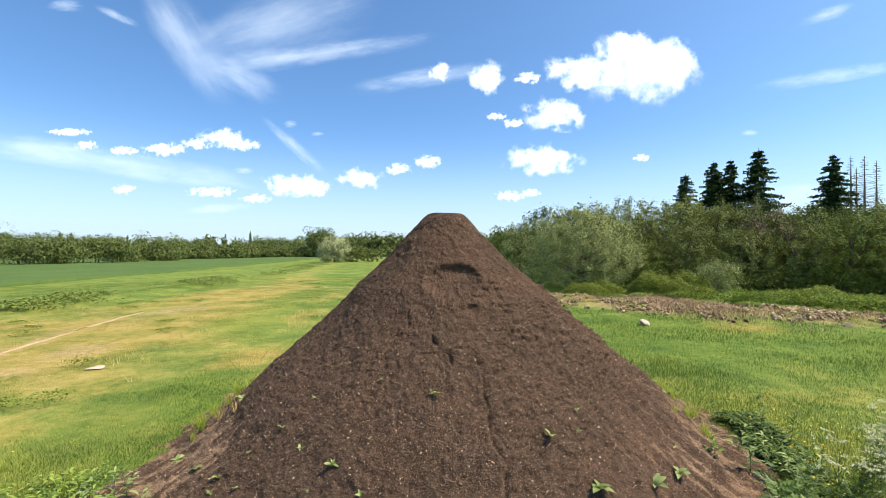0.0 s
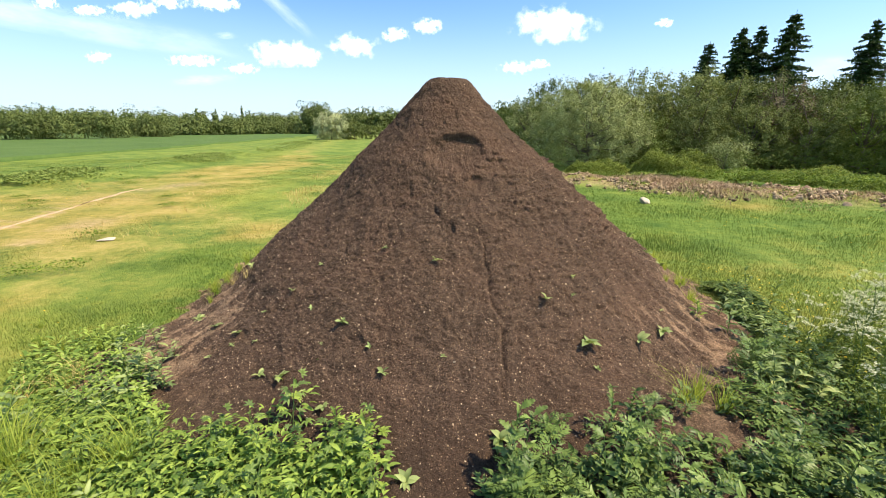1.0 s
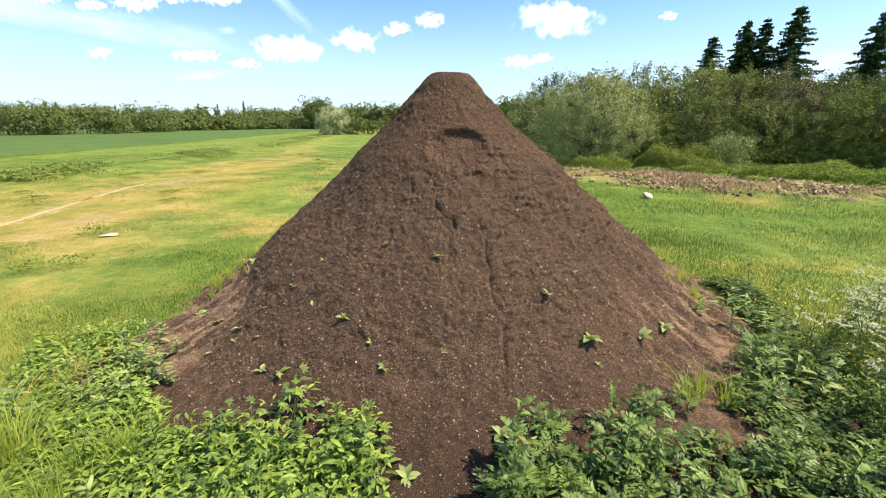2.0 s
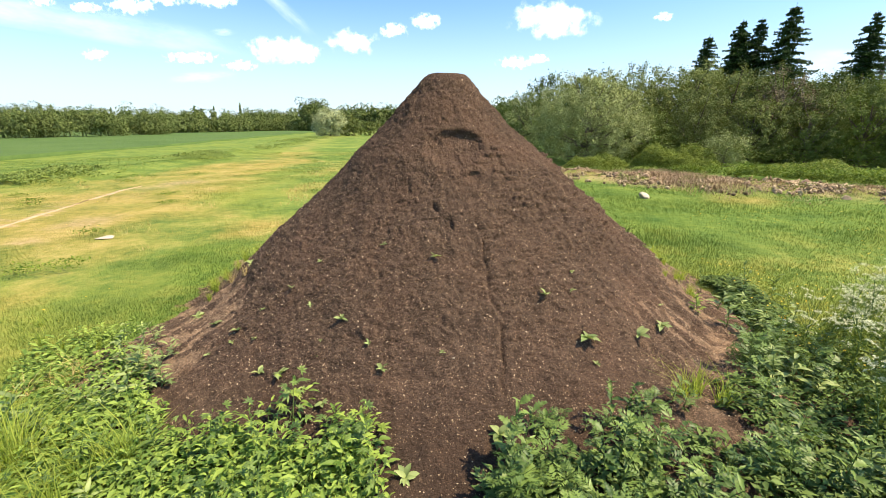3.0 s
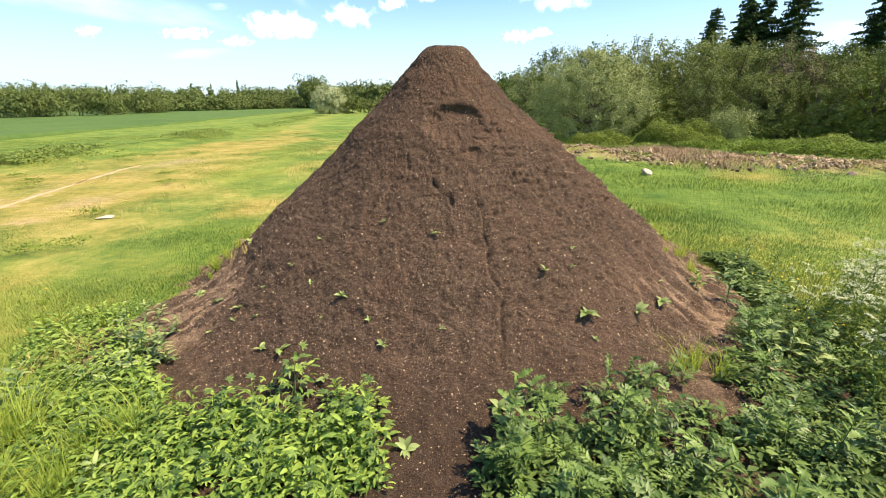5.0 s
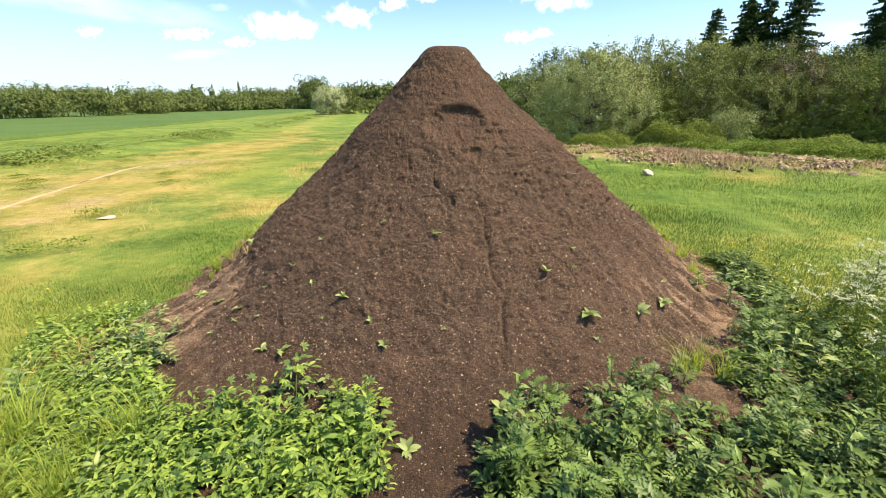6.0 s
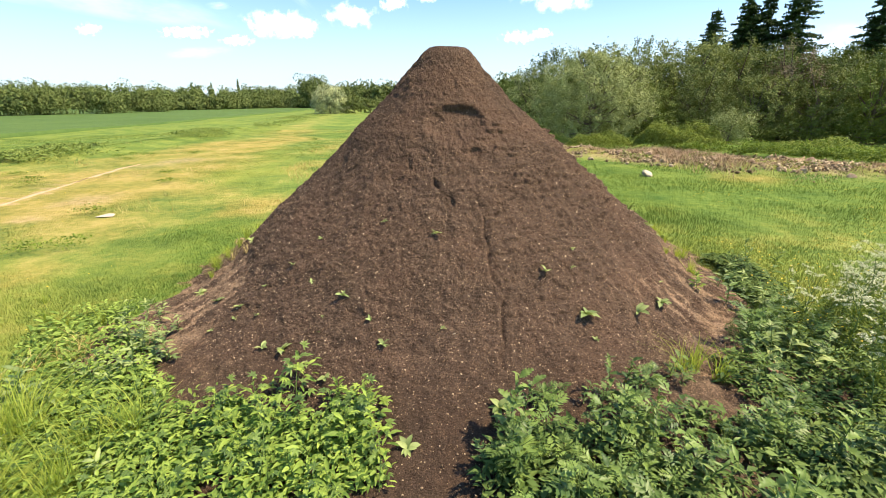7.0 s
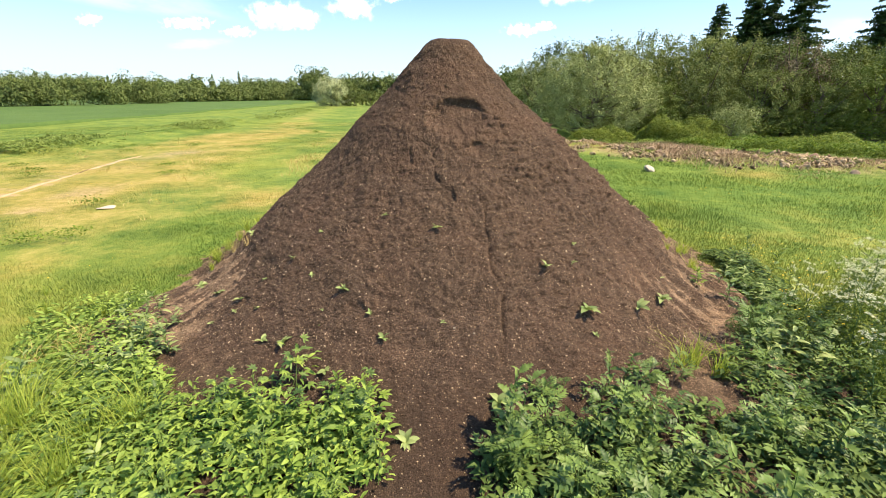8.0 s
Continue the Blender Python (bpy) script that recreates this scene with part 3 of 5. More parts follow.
def build_pile():
    front = np.radians(np.linspace(-102, 102, 790))
    back = np.radians(np.linspace(102, 258, 62))[1:-1]
    ang = np.concatenate([front, back])
    q = np.concatenate([np.linspace(0.0, 0.34, 26), np.linspace(0.35, 3.9, 345), np.linspace(3.93, 5.6, 50)])
    na, nq = len(ang), len(q)
    qq, aa = np.repeat(q, na), np.tile(ang, nq)
    s = 1.0 - 0.06 * np.clip(-np.sin(aa), 0, 1) * smooth(1.1, 1.8, qq)
    x, y = AX + qq * s * np.sin(aa), AY - qq * s * np.cos(aa)
    z = pile_z(x, y)
    p = np.stack([x, y, z], 1)
    # normals of the smooth form
    e = 0.03
    n = unit(np.stack([pile_z(x - e, y) - pile_z(x + e, y), pile_z(x, y - e) - pile_z(x, y + e), np.full(len(x), 2 * e)], 1))
    arc = np.stack([aa * 2.0, qq * 0.42, np.zeros(len(x))], 1)
    ribs = 1 - np.abs(fbm(arc, 0.22, 3, 71))
    flank = smooth(0.25, 1.1, np.abs(aa))
    low = smooth(2.2, 3.4, qq)
    d = 0.040 * fbm(p, 0.75, 3, 1) + 0.016 * fbm(p, 0.22, 3, 2)
    d += (ribs - 0.7) * (0.020 + 0.055 * flank * low + 0.030 * smooth(0.3, 0.8, aa)) * smooth(0.6, 2.0, qq)
    cell, pick = worley(p, 0.13, 11)
    some = smooth(-0.2, 0.4, fbm(p, 0.6, 2, 81))
    d += np.where(pick > 0.5, smooth(0.0, 0.5, 0.55 - cell) * 0.012 * some, 0)
    cell, pick = worley(p, 0.06, 15)
    d += np.where(pick > 0.55, smooth(0.0, 0.4, 0.5 - cell) * 0.012 * (0.35 + 0.65 * smooth(-0.3, 0.3, fbm(p, 0.35, 2, 82))), 0)
    cell, pick = worley(p, 0.030, 17)
    d += (0.5 - np.minimum(cell, 0.6)) * 0.015 * (0.3 + pick)
    d += 0.015 * fbm(p, 0.05, 3, 19) + 0.014 * fbm(p, 0.11, 3, 20)
    # small slipped ledges, overlapping like scales: each tilts out and breaks off at its lower edge
    for size, seed, amp in ((0.17, 23, 0.048), (0.085, 123, 0.022)):
        ua, ub = aa * np.maximum(qq, 0.5) / size + 0.5 * fbm(p, 0.2, 2, seed), qq * 1.42 / (size * 0.8) + 0.6 * fbm(p, 0.3, 2, seed + 1)
        row = np.floor(ub)
        ua = ua + hash01(row, 0 * row, 0 * row, seed + 2) * 3
        col = np.floor(ua)
        fu, fv = ua - col - 0.5, ub - row
        fv = np.clip(fv + 0.9 * fu * fu + 0.25 * (hash01(row, col, 0 * row, seed + 3) - 0.5), 0, 1)
        ledge = np.where(fv < 0.86, fv / 0.86, (1 - fv) / 0.14) * (1 - (2 * np.abs(fu)) ** 6)
        share = smooth(0.25, 0.75, hash01(row, col, 0 * row, seed + 4))
        where = (0.10 + 0.90 * smooth(0.10, 0.40, aa) + 0.12 * smooth(0.35, 0.8, -aa)) * smooth(0.75, 1.4, qq) * (1 - 0.75 * low) * smooth(-0.35, 0.25, fbm(p, 0.5, 2, seed + 5))
        d += amp * ledge * share * where
    # shrinkage cracks
    warp = np.stack([aa * 1.9 + 0.05 * fbm(p, 0.3, 2, 25), qq * 0.6, z * 0.2], 1)
    crack = np.abs(fbm(warp, 0.17, 3, 27))
    some = smooth(0.1, 0.5, fbm(p, 0.55, 2, 29)) * smooth(0.7, 1.6, qq)
    d -= 0.014 * np.exp(-(crack / 0.03) ** 2) * some
    d *= 0.3 + 0.7 * smooth(0.05, 0.55, qq)
    # rills down the face
    facing = np.cos(aa) > 0.3
    for pts, width, depth in RILLS:
        near, side = groove(x + 0.07 * fbm(p, 0.22, 3, 87), z + 0.03 * fbm(p, 0.1, 2, 88), pts, width)
        near, side = near * np.clip(0.45 + 1.2 * fbm(p, 0.16, 2, 89), 0, 1.2), side * (0.6 + 0.6 * fbm(p, 0.15, 2, 90))
        d += np.where(facing, -depth * near + 0.5 * depth * side, 0)
    d += rng.normal(0, 0.0012, len(x)) * smooth(0.2, 0.6, qq)
    p = p + n * d[:, None]
    # the scooped hollow below the top: level floor, upright back wall with a torn brow
    wob = fbm(p, 0.09, 3, 93)
    u, v = (x - 0.10 + 0.03 * wob) / 0.39, (z - 2.11 + 0.03 * wob) / 0.225
    bowl = np.clip(1 - np.abs(u) ** 2.4 - np.where(v > 0, np.abs(v) ** 2.0, np.abs(v) ** 1.8) + 0.14 * wob, 0, 1)
    scoop = np.where(facing, smooth(0.0, 0.9, bowl) * (0.128 + 0.015 * u), 0)
    p[:, 1] += scoop
    p[:, 2] -= scoop * 0.10
    lip = np.where(facing, np.exp(-((v + 1.12) / 0.25) ** 2) * smooth(0.0, 0.5, 1.1 - np.abs(u)), 0)
    p[:, 1] -= 0.026 * lip
    for hx, hz, w, h, deep in ((0.33, 1.80, 0.10, 0.07, 0.042), (-0.03, 1.36, 0.13, 0.08, 0.025)):
        u, v = (x - hx) / w, (z - hz) / h
        bowl = np.clip(1 - u * u - np.where(v > 0, (v / 0.9) ** 2, (v / 1.5) ** 2) + 0.5 * wob, 0, 1)
        hollow = np.where(facing, smooth(0.0, 1.0, bowl) * deep, 0)
        p[:, 1] += hollow
        p[:, 2] -= hollow * 0.1
    sink = smooth(4.6, 5.6, qq)
    p[:, 2] -= 0.06 * sink
    k, j = np.meshgrid(np.arange(nq - 1), np.arange(na), indexing="ij")
    a0, a1 = k * na + j, k * na + (j + 1) % na
    me = mesh_np("soil_mound", p, np.stack([a0, a0 + na, a1 + na, a1], -1).reshape(-1, 4), M_SOIL)
    edge = smooth(2.75, 3.3, qq) * smooth(np.where(aa > 0, 0.46, 0.62), np.where(aa > 0, 0.80, 0.95), np.abs(aa)) + 0.4 * smooth(3.6, 3.9, qq) * smooth(0.3, 0.6, np.abs(aa))
    dry = edge * (0.03 + 0.80 * smooth(-0.05, 0.28, fbm(np.stack([aa * 5.0 + 0.16 * fbm(p, 0.4, 2, 72), qq * 0.45, 0 * aa], 1), 0.15, 4, 73))) + 0.15 * smooth(0.35, 0.8, fbm(p, 0.5, 3, 99)) * low
    float_attr(me, "dry", np.clip(dry, 0, 1))
    float_attr(me, "damp", smooth(3.1, 3.9, qq + 0.4 * fbm(p, 0.7, 3, 101)) * (1 - smooth(0.3, 0.75, np.abs(aa + 0.08))))
    PILE.append(p[np.abs(aa) < 2.0])
    return tagged(new("soil_mound", me), "steep dark brown soil mound, flat-topped with a scooped hollow", "soil mound")


def scatter_on_pile(count):
    p = PILE[0][rng.integers(0, len(PILE[0]), count * 3)]
    q = np.hypot(p[:, 0] - AX, p[:, 1] - AY)
    p = p[(rng.uniform(0, 4.0, len(q)) < q) & (q < 4.6)][:count]
    return p[:, 0] + rng.normal(0, 0.006, len(p)), p[:, 1] + rng.normal(0, 0.006, len(p)), p[:, 2]


def small_lumps(x, y, z, size, r):
    """Little faceted lumps (six corners, eight faces) joined in one mesh."""
    n = len(x)
    c = np.stack([x, y, z], 1)
    base = np.array([[1, 0, 0], [0, 1, 0], [-1, 0, 0], [0, -1, 0], [0, 0, 1], [0, 0, -1]], float)
    turn = r.normal(0, 1, (n, 2, 3))
    t = unit(turn[:, 0])
    b = unit(np.cross(t, turn[:, 1]))
    m = np.stack([t, b, np.cross(t, b)], 1)
    loc = base[None] * r.uniform(0.55, 1.15, (n, 6, 1)) * np.array([1.0, 0.8, 0.6])
    v = (np.einsum("nij,njk->nik", loc, m) * size[:, None, None] + c[:, None, :]).reshape(-1, 3)
    tri = np.array([[0, 1, 4], [1, 2, 4], [2, 3, 4], [3, 0, 4], [1, 0, 5], [2, 1, 5], [3, 2, 5], [0, 3, 5]])
    return v, (np.arange(n)[:, None, None] * 6 + tri[None]).reshape(-1, 3)


def build_grit():
    x, y, z = scatter_on_pile(24000)
    keep = rng.uniform(0, 1, len(x)) < 0.2 + 0.8 * smooth(1.0, 2.6, np.hypot(x - AX, y - AY))
    x, y, z = x[keep], y[keep], z[keep]
    size = np.clip(rng.lognormal(-5.40, 0.5, len(x)), 0.002, 0.016)
    v, f = small_lumps(x, y, z + size * 0.3, size, rng)
    tagged(new("pebbles", mesh_np("pebbles", v, f, M_PEBBLE)), "pale grit and small pebbles scattered on the soil", "pebbles", kind="stuff")
    x, y, z = scatter_on_pile(30000)
    size = np.clip(rng.lognormal(-5.05, 0.42, len(x)), 0.003, 0.020)
    v, f = small_lumps(x, y, z - size * 0.25, size, rng)
    tagged(new("soil_clods", mesh_np("soil_clods", v, f, M_CLOD)), "loose dark crumbs and clods of soil on the pile", "soil clods", kind="stuff")


# ================= leaves and weeds =================
def leaf_mesh(name, length, width, mat, fold=0.25, droop=0.35, shape="lance", seed=0):
    """A leaf along +y with a folded midrib, drooping tip and its own outline."""
    r = np.random.default_rng(seed)
    n = {"lance": 7, "lobed": 13, "oval": 7}[shape]
    t = np.linspace(0, 1, n)
    if shape == "lance":
        half = np.sin(np.pi * np.clip(t * 0.93 + 0.07, 0, 1)) ** 0.9 * (1 - 0.25 * t)
    elif shape == "oval":
        half = np.sin(np.pi * np.clip(t * 0.95 + 0.05, 0, 1)) ** 0.6
    else:
        half = np.sin(np.pi * np.clip(t * 0.9 + 0.08, 0, 1)) ** 0.7 * np.where(np.arange(n) % 2 == 0, 0.60, 1.08)
    half = half * width * 0.5 * r.uniform(0.88, 1.12, n)
    half[-1] = 0.0
    half[0] = width * 0.04
    yy = t * length
    zz = length * (0.25 * t - droop * t * t) + length * 0.02 * r.normal(0, 1, n)
    back = np.where(np.arange(n) % 2 == 0, 0, 0.06 * length) if shape == "lobed" else np.zeros(n)
    lift = half * fold * 2
    v = np.concatenate([np.stack([np.zeros(n), yy, zz], 1), np.stack([-half, yy + back, zz + lift], 1), np.stack([half, yy + back, zz + lift], 1)])
    k = np.arange(n - 1)
    f = np.concatenate([np.stack([k, k + 1, n + k + 1, n + k], 1), np.stack([k, 2 * n + k, 2 * n + k + 1, k + 1], 1)])
    return mesh_np(name, v, f, mat, True)


def palmate_mesh(name, size, mat, fingers=6, seed=0):
    """A compound leaf: leaflets spread from one stalk."""
    pieces = []
    for k in range(fingers):
        me = leaf_mesh("tmp", size, size * 0.36, mat, 0.25, 0.45, "lance", seed + k)
        co = np.zeros(len(me.vertices) * 3, dtype=np.float32)
        me.vertices.foreach_get("co", co)
        idx = np.zeros(len(me.loops), dtype=np.int32)
        me.loops.foreach_get("vertex_index", idx)
        bpy.data.meshes.remove(me)
        a = (k - (fingers - 1) / 2) * (4.4 / fingers)
        rot = np.array([[math.cos(a), math.sin(a), 0], [-math.sin(a), math.cos(a), 0], [0, 0, 1]])
        pieces.append((co.reshape(-1, 3) @ rot * (1.0 - 0.06 * abs(a)), idx.reshape(-1, 4)))
    v, f = joined(pieces)
    return mesh_np(name, v, f, mat, True)


def pinnate_mesh(name, length, mat, pairs=6, seed=0):
    """A finely divided leaf along +y: toothed leaflets in pairs on a hanging rib."""
    r = np.random.default_rng(seed)
    vs, fs = [], []
    t = np.concatenate([np.repeat(np.linspace(0.18, 0.92, pairs), 2), [0.95]])
    for k, u in enumerate(t):
        turn = 0.0 if k == 2 * pairs else (1 if k % 2 else -1) * (1.05 - 0.35 * u) + r.normal(0, 0.1)
        size = length * (0.40 * math.sin(math.pi * min(1, 0.15 + 0.75 * u)) + 0.06) * r.uniform(0.85, 1.15)
        base = np.array([0, u * length, length * (0.28 * u - 0.42 * u * u)])
        way = np.array([math.sin(turn), math.cos(turn), -0.18 + r.normal(0, 0.12)])
        side = np.array([math.cos(turn), -math.sin(turn), r.normal(0, 0.15)])
        lift = np.array([0, 0, size * 0.07])
        pts = [base, base + way * size * 0.45 + side * size * 0.20 + lift, base + way * size * 0.45, base + way * size * 0.45 - side * size * 0.20 + lift,
               base + way * size * 0.62 + side * size * 0.10, base + way * size * 0.62 - side * size * 0.10, base + way * size]
        n = 7 * k
        vs += pts
        fs += [(n, n + 1, n + 2), (n, n + 2, n + 3), (n + 2, n + 1, n + 4), (n + 3, n + 2, n + 5), (n + 2, n + 4, n + 6), (n + 5, n + 2, n + 6)]
    return mesh_np(name, np.array(vs), np.array(fs), mat)


def stem_mesh(name, height, radius, mat, lean=0.05, seed=0):
    r = np.random.default_rng(seed)
    t = np.linspace(0, 1, 6)
    a, b = r.normal(0, lean, 2)
    pts = np.stack([a * t * t * height, b * t * t * height, t * height - 0.03], 1)
    v, f = tube(pts, radius * (1 - 0.7 * t), 5)
    return mesh_np(name, v, f, mat, True), pts


def weed(name, label, category, leaves, height, count, mat_stem, seed, group="", rise=(0.15, 1.0), tilt=(15, 60), scale=(0.7, 1.15), branch=0.0):
    """A leafy plant: a stem and single leaves up it in a spiral; leaves is a list of shared meshes."""
    r = np.random.default_rng(seed)
    root = tagged(new(name), label, category, group)
    me, pts = stem_mesh("stem", height, 0.003 + height * 0.005, mat_stem, 0.16, seed)
    part("stem", me, root)
    for k in range(count):
        t = rise[0] + (rise[1] - rise[0]) * (k + r.uniform(0, 0.8)) / count
        t = min(t, 1.0)
        base = np.array([np.interp(t, np.linspace(0, 1, 6), pts[:, i]) for i in range(3)])
        az = math.degrees(2.4 * k) + r.normal(0, 22)
        size = r.uniform(*scale) * (1.1 - 0.45 * t)
        reach = branch * r.uniform(0.3, 1.0) * (1.05 - 0.5 * t)
        base = base + np.array([-math.sin(radians(az)) * reach, math.cos(radians(az)) * reach, reach * 0.35])
        m = pose(*base, r.uniform(*tilt) * (0.5 + t * 0.6) - 8, r.normal(0, 14), az) @ Matrix.Scale(size, 4)
        part("leaf", leaves[int(r.integers(len(leaves)))], root, m=m)
    return root


def rosette(name, label, leaves, count, size, seed, tilt=35):
    """A young plant: leaves from one point near the soil."""
    r = np.random.default_rng(seed)
    root = tagged(new(name), label, "seedling", "seedlings on the pile")
    for k in range(count):
        m = pose(0, 0, 0.0, tilt + r.normal(0, 14), r.normal(0, 12), 360 * k / count + r.normal(0, 20)) @ Matrix.Scale(size * r.uniform(0.6, 1.15), 4)
        part("leaf", leaves[int(r.integers(len(leaves)))], root, m=m)
    return root


def set_down(proto, x, y, r, scale=1.0, sink=0.0, tilt=0.0):
    z = float(surface_z(x, y)[0])
    return copy_thing(proto, pose(x, y, z - sink, r.normal(0, tilt), r.normal(0, tilt), r.uniform(0, 360)) @ Matrix.Scale(scale, 4))


def drop_proto(root):
    for o in list(root.children_recursive) + [root]:
        bpy.data.objects.remove(o)


BARE_SPOTS = ((2.17, 3.01, 0.24), (1.78, 3.08, 0.18), (-1.62, 3.08, 0.17), (-2.15, 3.22, 0.20), (0.42, 2.86, 0.20))      # x, y, radius of open soil between the weeds


def build_weeds():
    r = np.random.default_rng(21)
    lance_b = [leaf_mesh("leaf_blade", 0.105, 0.034, M_LEAF_BRIGHT, seed=s, droop=0.3 + 0.1 * s) for s in range(3)]
    oval_b = [leaf_mesh("leaf_blade", 0.080, 0.038, M_LEAF_BRIGHT, seed=s + 5, shape="oval") for s in range(3)]
    palm_b = [palmate_mesh("palmate_blade", 0.072, M_LEAF_BRIGHT if s < 2 else M_LEAF_DARK, 5 + s % 2, seed=40 + 9 * s) for s in range(4)]
    lobed_d = [leaf_mesh("lobed_blade", 0.155, 0.075, M_LEAF_DARK, seed=s + 9, shape="lobed", droop=0.35 + 0.1 * s) for s in range(3)]
    lance_d = [leaf_mesh("leaf_blade", 0.125, 0.034, M_LEAF_DARK, seed=s + 14) for s in range(3)]
    broad_g = [leaf_mesh("broad_blade", 0.18, 0.062, M_LEAF_GREY, seed=s + 18, droop=0.45, fold=0.2) for s in range(3)]
    oval_g = [leaf_mesh("leaf_blade", 0.105, 0.045, M_LEAF_GREY, seed=s + 25, shape="oval", droop=0.5) for s in range(3)]
    patch = [weed("leafy_weed", "bright green weed with leaves of several narrow leaflets", "weed", palm_b[k % 2::2] + lance_b + oval_b[:1], 0.24 + 0.04 * k, 18, M_STEM, 100 + k, "weeds at the pile's foot", branch=0.15, tilt=(0, 40)) for k in range(4)]
    patch += [weed("leafy_weed", "bright green leafy weed at the foot of the pile", "weed", oval_b + lance_b, 0.26 + 0.05 * k, 13, M_STEM, 120 + k, "weeds at the pile's foot", branch=0.03) for k in range(2)]
    pinnate_d = [pinnate_mesh("divided_blade", 0.19, M_LEAF_DARK, 5 + s % 2, 60 + s) for s in range(4)]
    dark = [weed("divided_weed", "deep green weed with finely divided leaves", "weed", pinnate_d + lobed_d[k:k + 1], 0.30 + 0.06 * k, 14, M_STEM, 140 + k, "weeds at the pile's foot", branch=0.03) for k in range(4)]
    dark += [weed("leafy_weed", "deep green upright weed with narrow leaves", "weed", lance_d + lobed_d[:1], 0.45 + 0.08 * k, 17, M_STEM, 160 + k, "weeds at the pile's foot") for k in range(3)]
    grey = [weed("broadleaf_weed", "grey-green weed with long broad leaves", "weed", broad_g, 0.36 + 0.07 * k, 12, M_STEM, 180 + k, "weeds at the pile's foot", tilt=(20, 55)) for k in range(3)]
    protos = patch + dark + grey

    def spot(kinds, x, y, low=0.75, high=1.2):
        set_down(kinds[int(r.integers(len(kinds)))], x, y, r, r.uniform(low, high), 0.02, 5)

    def sow(kinds, count, a_low, a_high, q_low, q_high, low=0.75, high=1.2, bare=None):
        n = 0
        while n < count:
            a, q = radians(r.uniform(a_low, a_high)), r.uniform(q_low, q_high)
            x, y = AX + q * math.sin(a), AY - q * math.cos(a)
            if y < 1.25 or (bare and bare(x, y)) or any(math.hypot(x - bx, y - by) < br for bx, by, br in BARE_SPOTS):
                continue
            spot(kinds, x, y, low, high)
            n += 1

    gap = lambda x, y: -0.42 - 0.5 * max(0, y - 2.5) < x < 0.14 + 0.85 * max(0, y - 2.35)
    sow(patch, 105, -26, -3, 3.75, 5.2, 0.75, 1.2, gap)
    sow(patch, 34, -40, -22, 3.95, 5.4, 0.7, 1.0)
    sow(grey, 12, -52, -40, 3.95, 4.6, 0.5, 0.75)
    sow(grey + patch[4:] + dark[4:], 44, -44, -28, 4.1, 5.8, 0.45, 0.75)
    sow(grey, 9, -60, -44, 3.7, 4.3, 0.5, 0.85)
    sow(grey + patch[:4], 20, -46, -27, 4.4, 5.8, 0.75, 1.1)
    sow(dark, 70, 3, 34, 3.95, 5.1, 0.65, 1.1, gap)
    sow(dark + patch[4:], 14, 5, 30, 3.72, 4.0, 0.45, 0.75, gap)
    sow(dark + grey, 54, 32, 62, 4.0, 5.7, 0.7, 1.1)
    sow(grey + dark[4:], 12, 60, 86, 3.7, 4.6, 0.6, 1.05)
    for root in protos:
        drop_proto(root)

    # seedlings one by one on the soil: x, y, size
    young = [rosette("seedling", "small green seedling rooted in the dark soil", oval_g, 4 + k, 0.7, 200 + k, 28) for k in range(3)]
    big = [rosette("seedling", "broad-leaved young weed growing on the soil slope", oval_g + lance_b[1:2], 7 + k, 0.95, 220 + k, 30) for k in range(2)]
    for x, y, s in ((-0.99, 3.86, 0.9), (-1.35, 4.09, 0.5), (-1.35, 4.56, 0.45), (-1.61, 4.36, 0.6), (-1.92, 4.31, 0.4), (-0.64, 4.44, 0.5), (-0.11, 4.23, 0.75),
                    (1.29, 4.31, 0.55), (1.25, 4.12, 0.5), (0.95, 3.99, 0.9), (1.33, 3.53, 0.5), (-1.90, 4.0, 0.45), (-0.55, 3.38, 0.85), (-0.70, 3.62, 0.55),
                    (-1.17, 3.74, 0.45), (-0.04, 3.47, 0.45), (-1.17, 3.6, 0.35), (-2.15, 4.03, 0.5), (-2.38, 3.98, 0.6), (2.37, 4.52, 0.5), (-1.21, 3.31, 0.4)):
        set_down(young[int(r.integers(3))], x, y, r, s * 1.35, -0.01, 12)
    for x, y, s in ((1.29, 3.73, 1.0), (1.87, 3.94, 0.95), (2.21, 4.17, 0.8), (-2.15, 4.18, 0.6), (-1.47, 3.49, 0.75), (-1.70, 3.58, 0.65), (0.38, 2.81, 1.0), (-0.28, 2.47, 0.75),
                    (-3.0, 4.92, 0.8), (-2.56, 4.49, 0.7), (2.6, 6.05, 0.7), (2.85, 6.0, 0.8), (3.0, 5.85, 0.9), (-2.55, 5.5, 0.6), (-0.99, 3.12, 0.6)):
        set_down(big[int(r.integers(2))], x, y, r, s * 1.25, -0.01, 12)
    for root in young + big:
        drop_proto(root)
    bushy = weed("leafy_weed", "bright green bushy weed on the pale flank of the pile", "weed", oval_b, 0.26, 26, M_STEM, 260, "", branch=0.05)
    bushy.matrix_world = pose(2.95, 4.80, float(surface_z(2.95, 4.80)[0]) - 0.02)

    # low undergrowth that closes the gaps between the single plants
    n = 72000
    a, q = np.radians(r.uniform(-66, 88, n)), r.uniform(3.8, 6.0, n)
    q = np.where((a < -0.78) | (a > 1.1), 3.6 + (q - 3.8) * np.where(a < 0, 0.66, 0.42), q)
    x, y = AX + q * np.sin(a), AY - q * np.cos(a)
    keep = (y > 1.0) & ~((x > -0.45 - 0.5 * np.clip(y - 2.5, 0, 9)) & (x < 0.2 + 0.85 * np.clip(y - 2.35, 0, 9)))
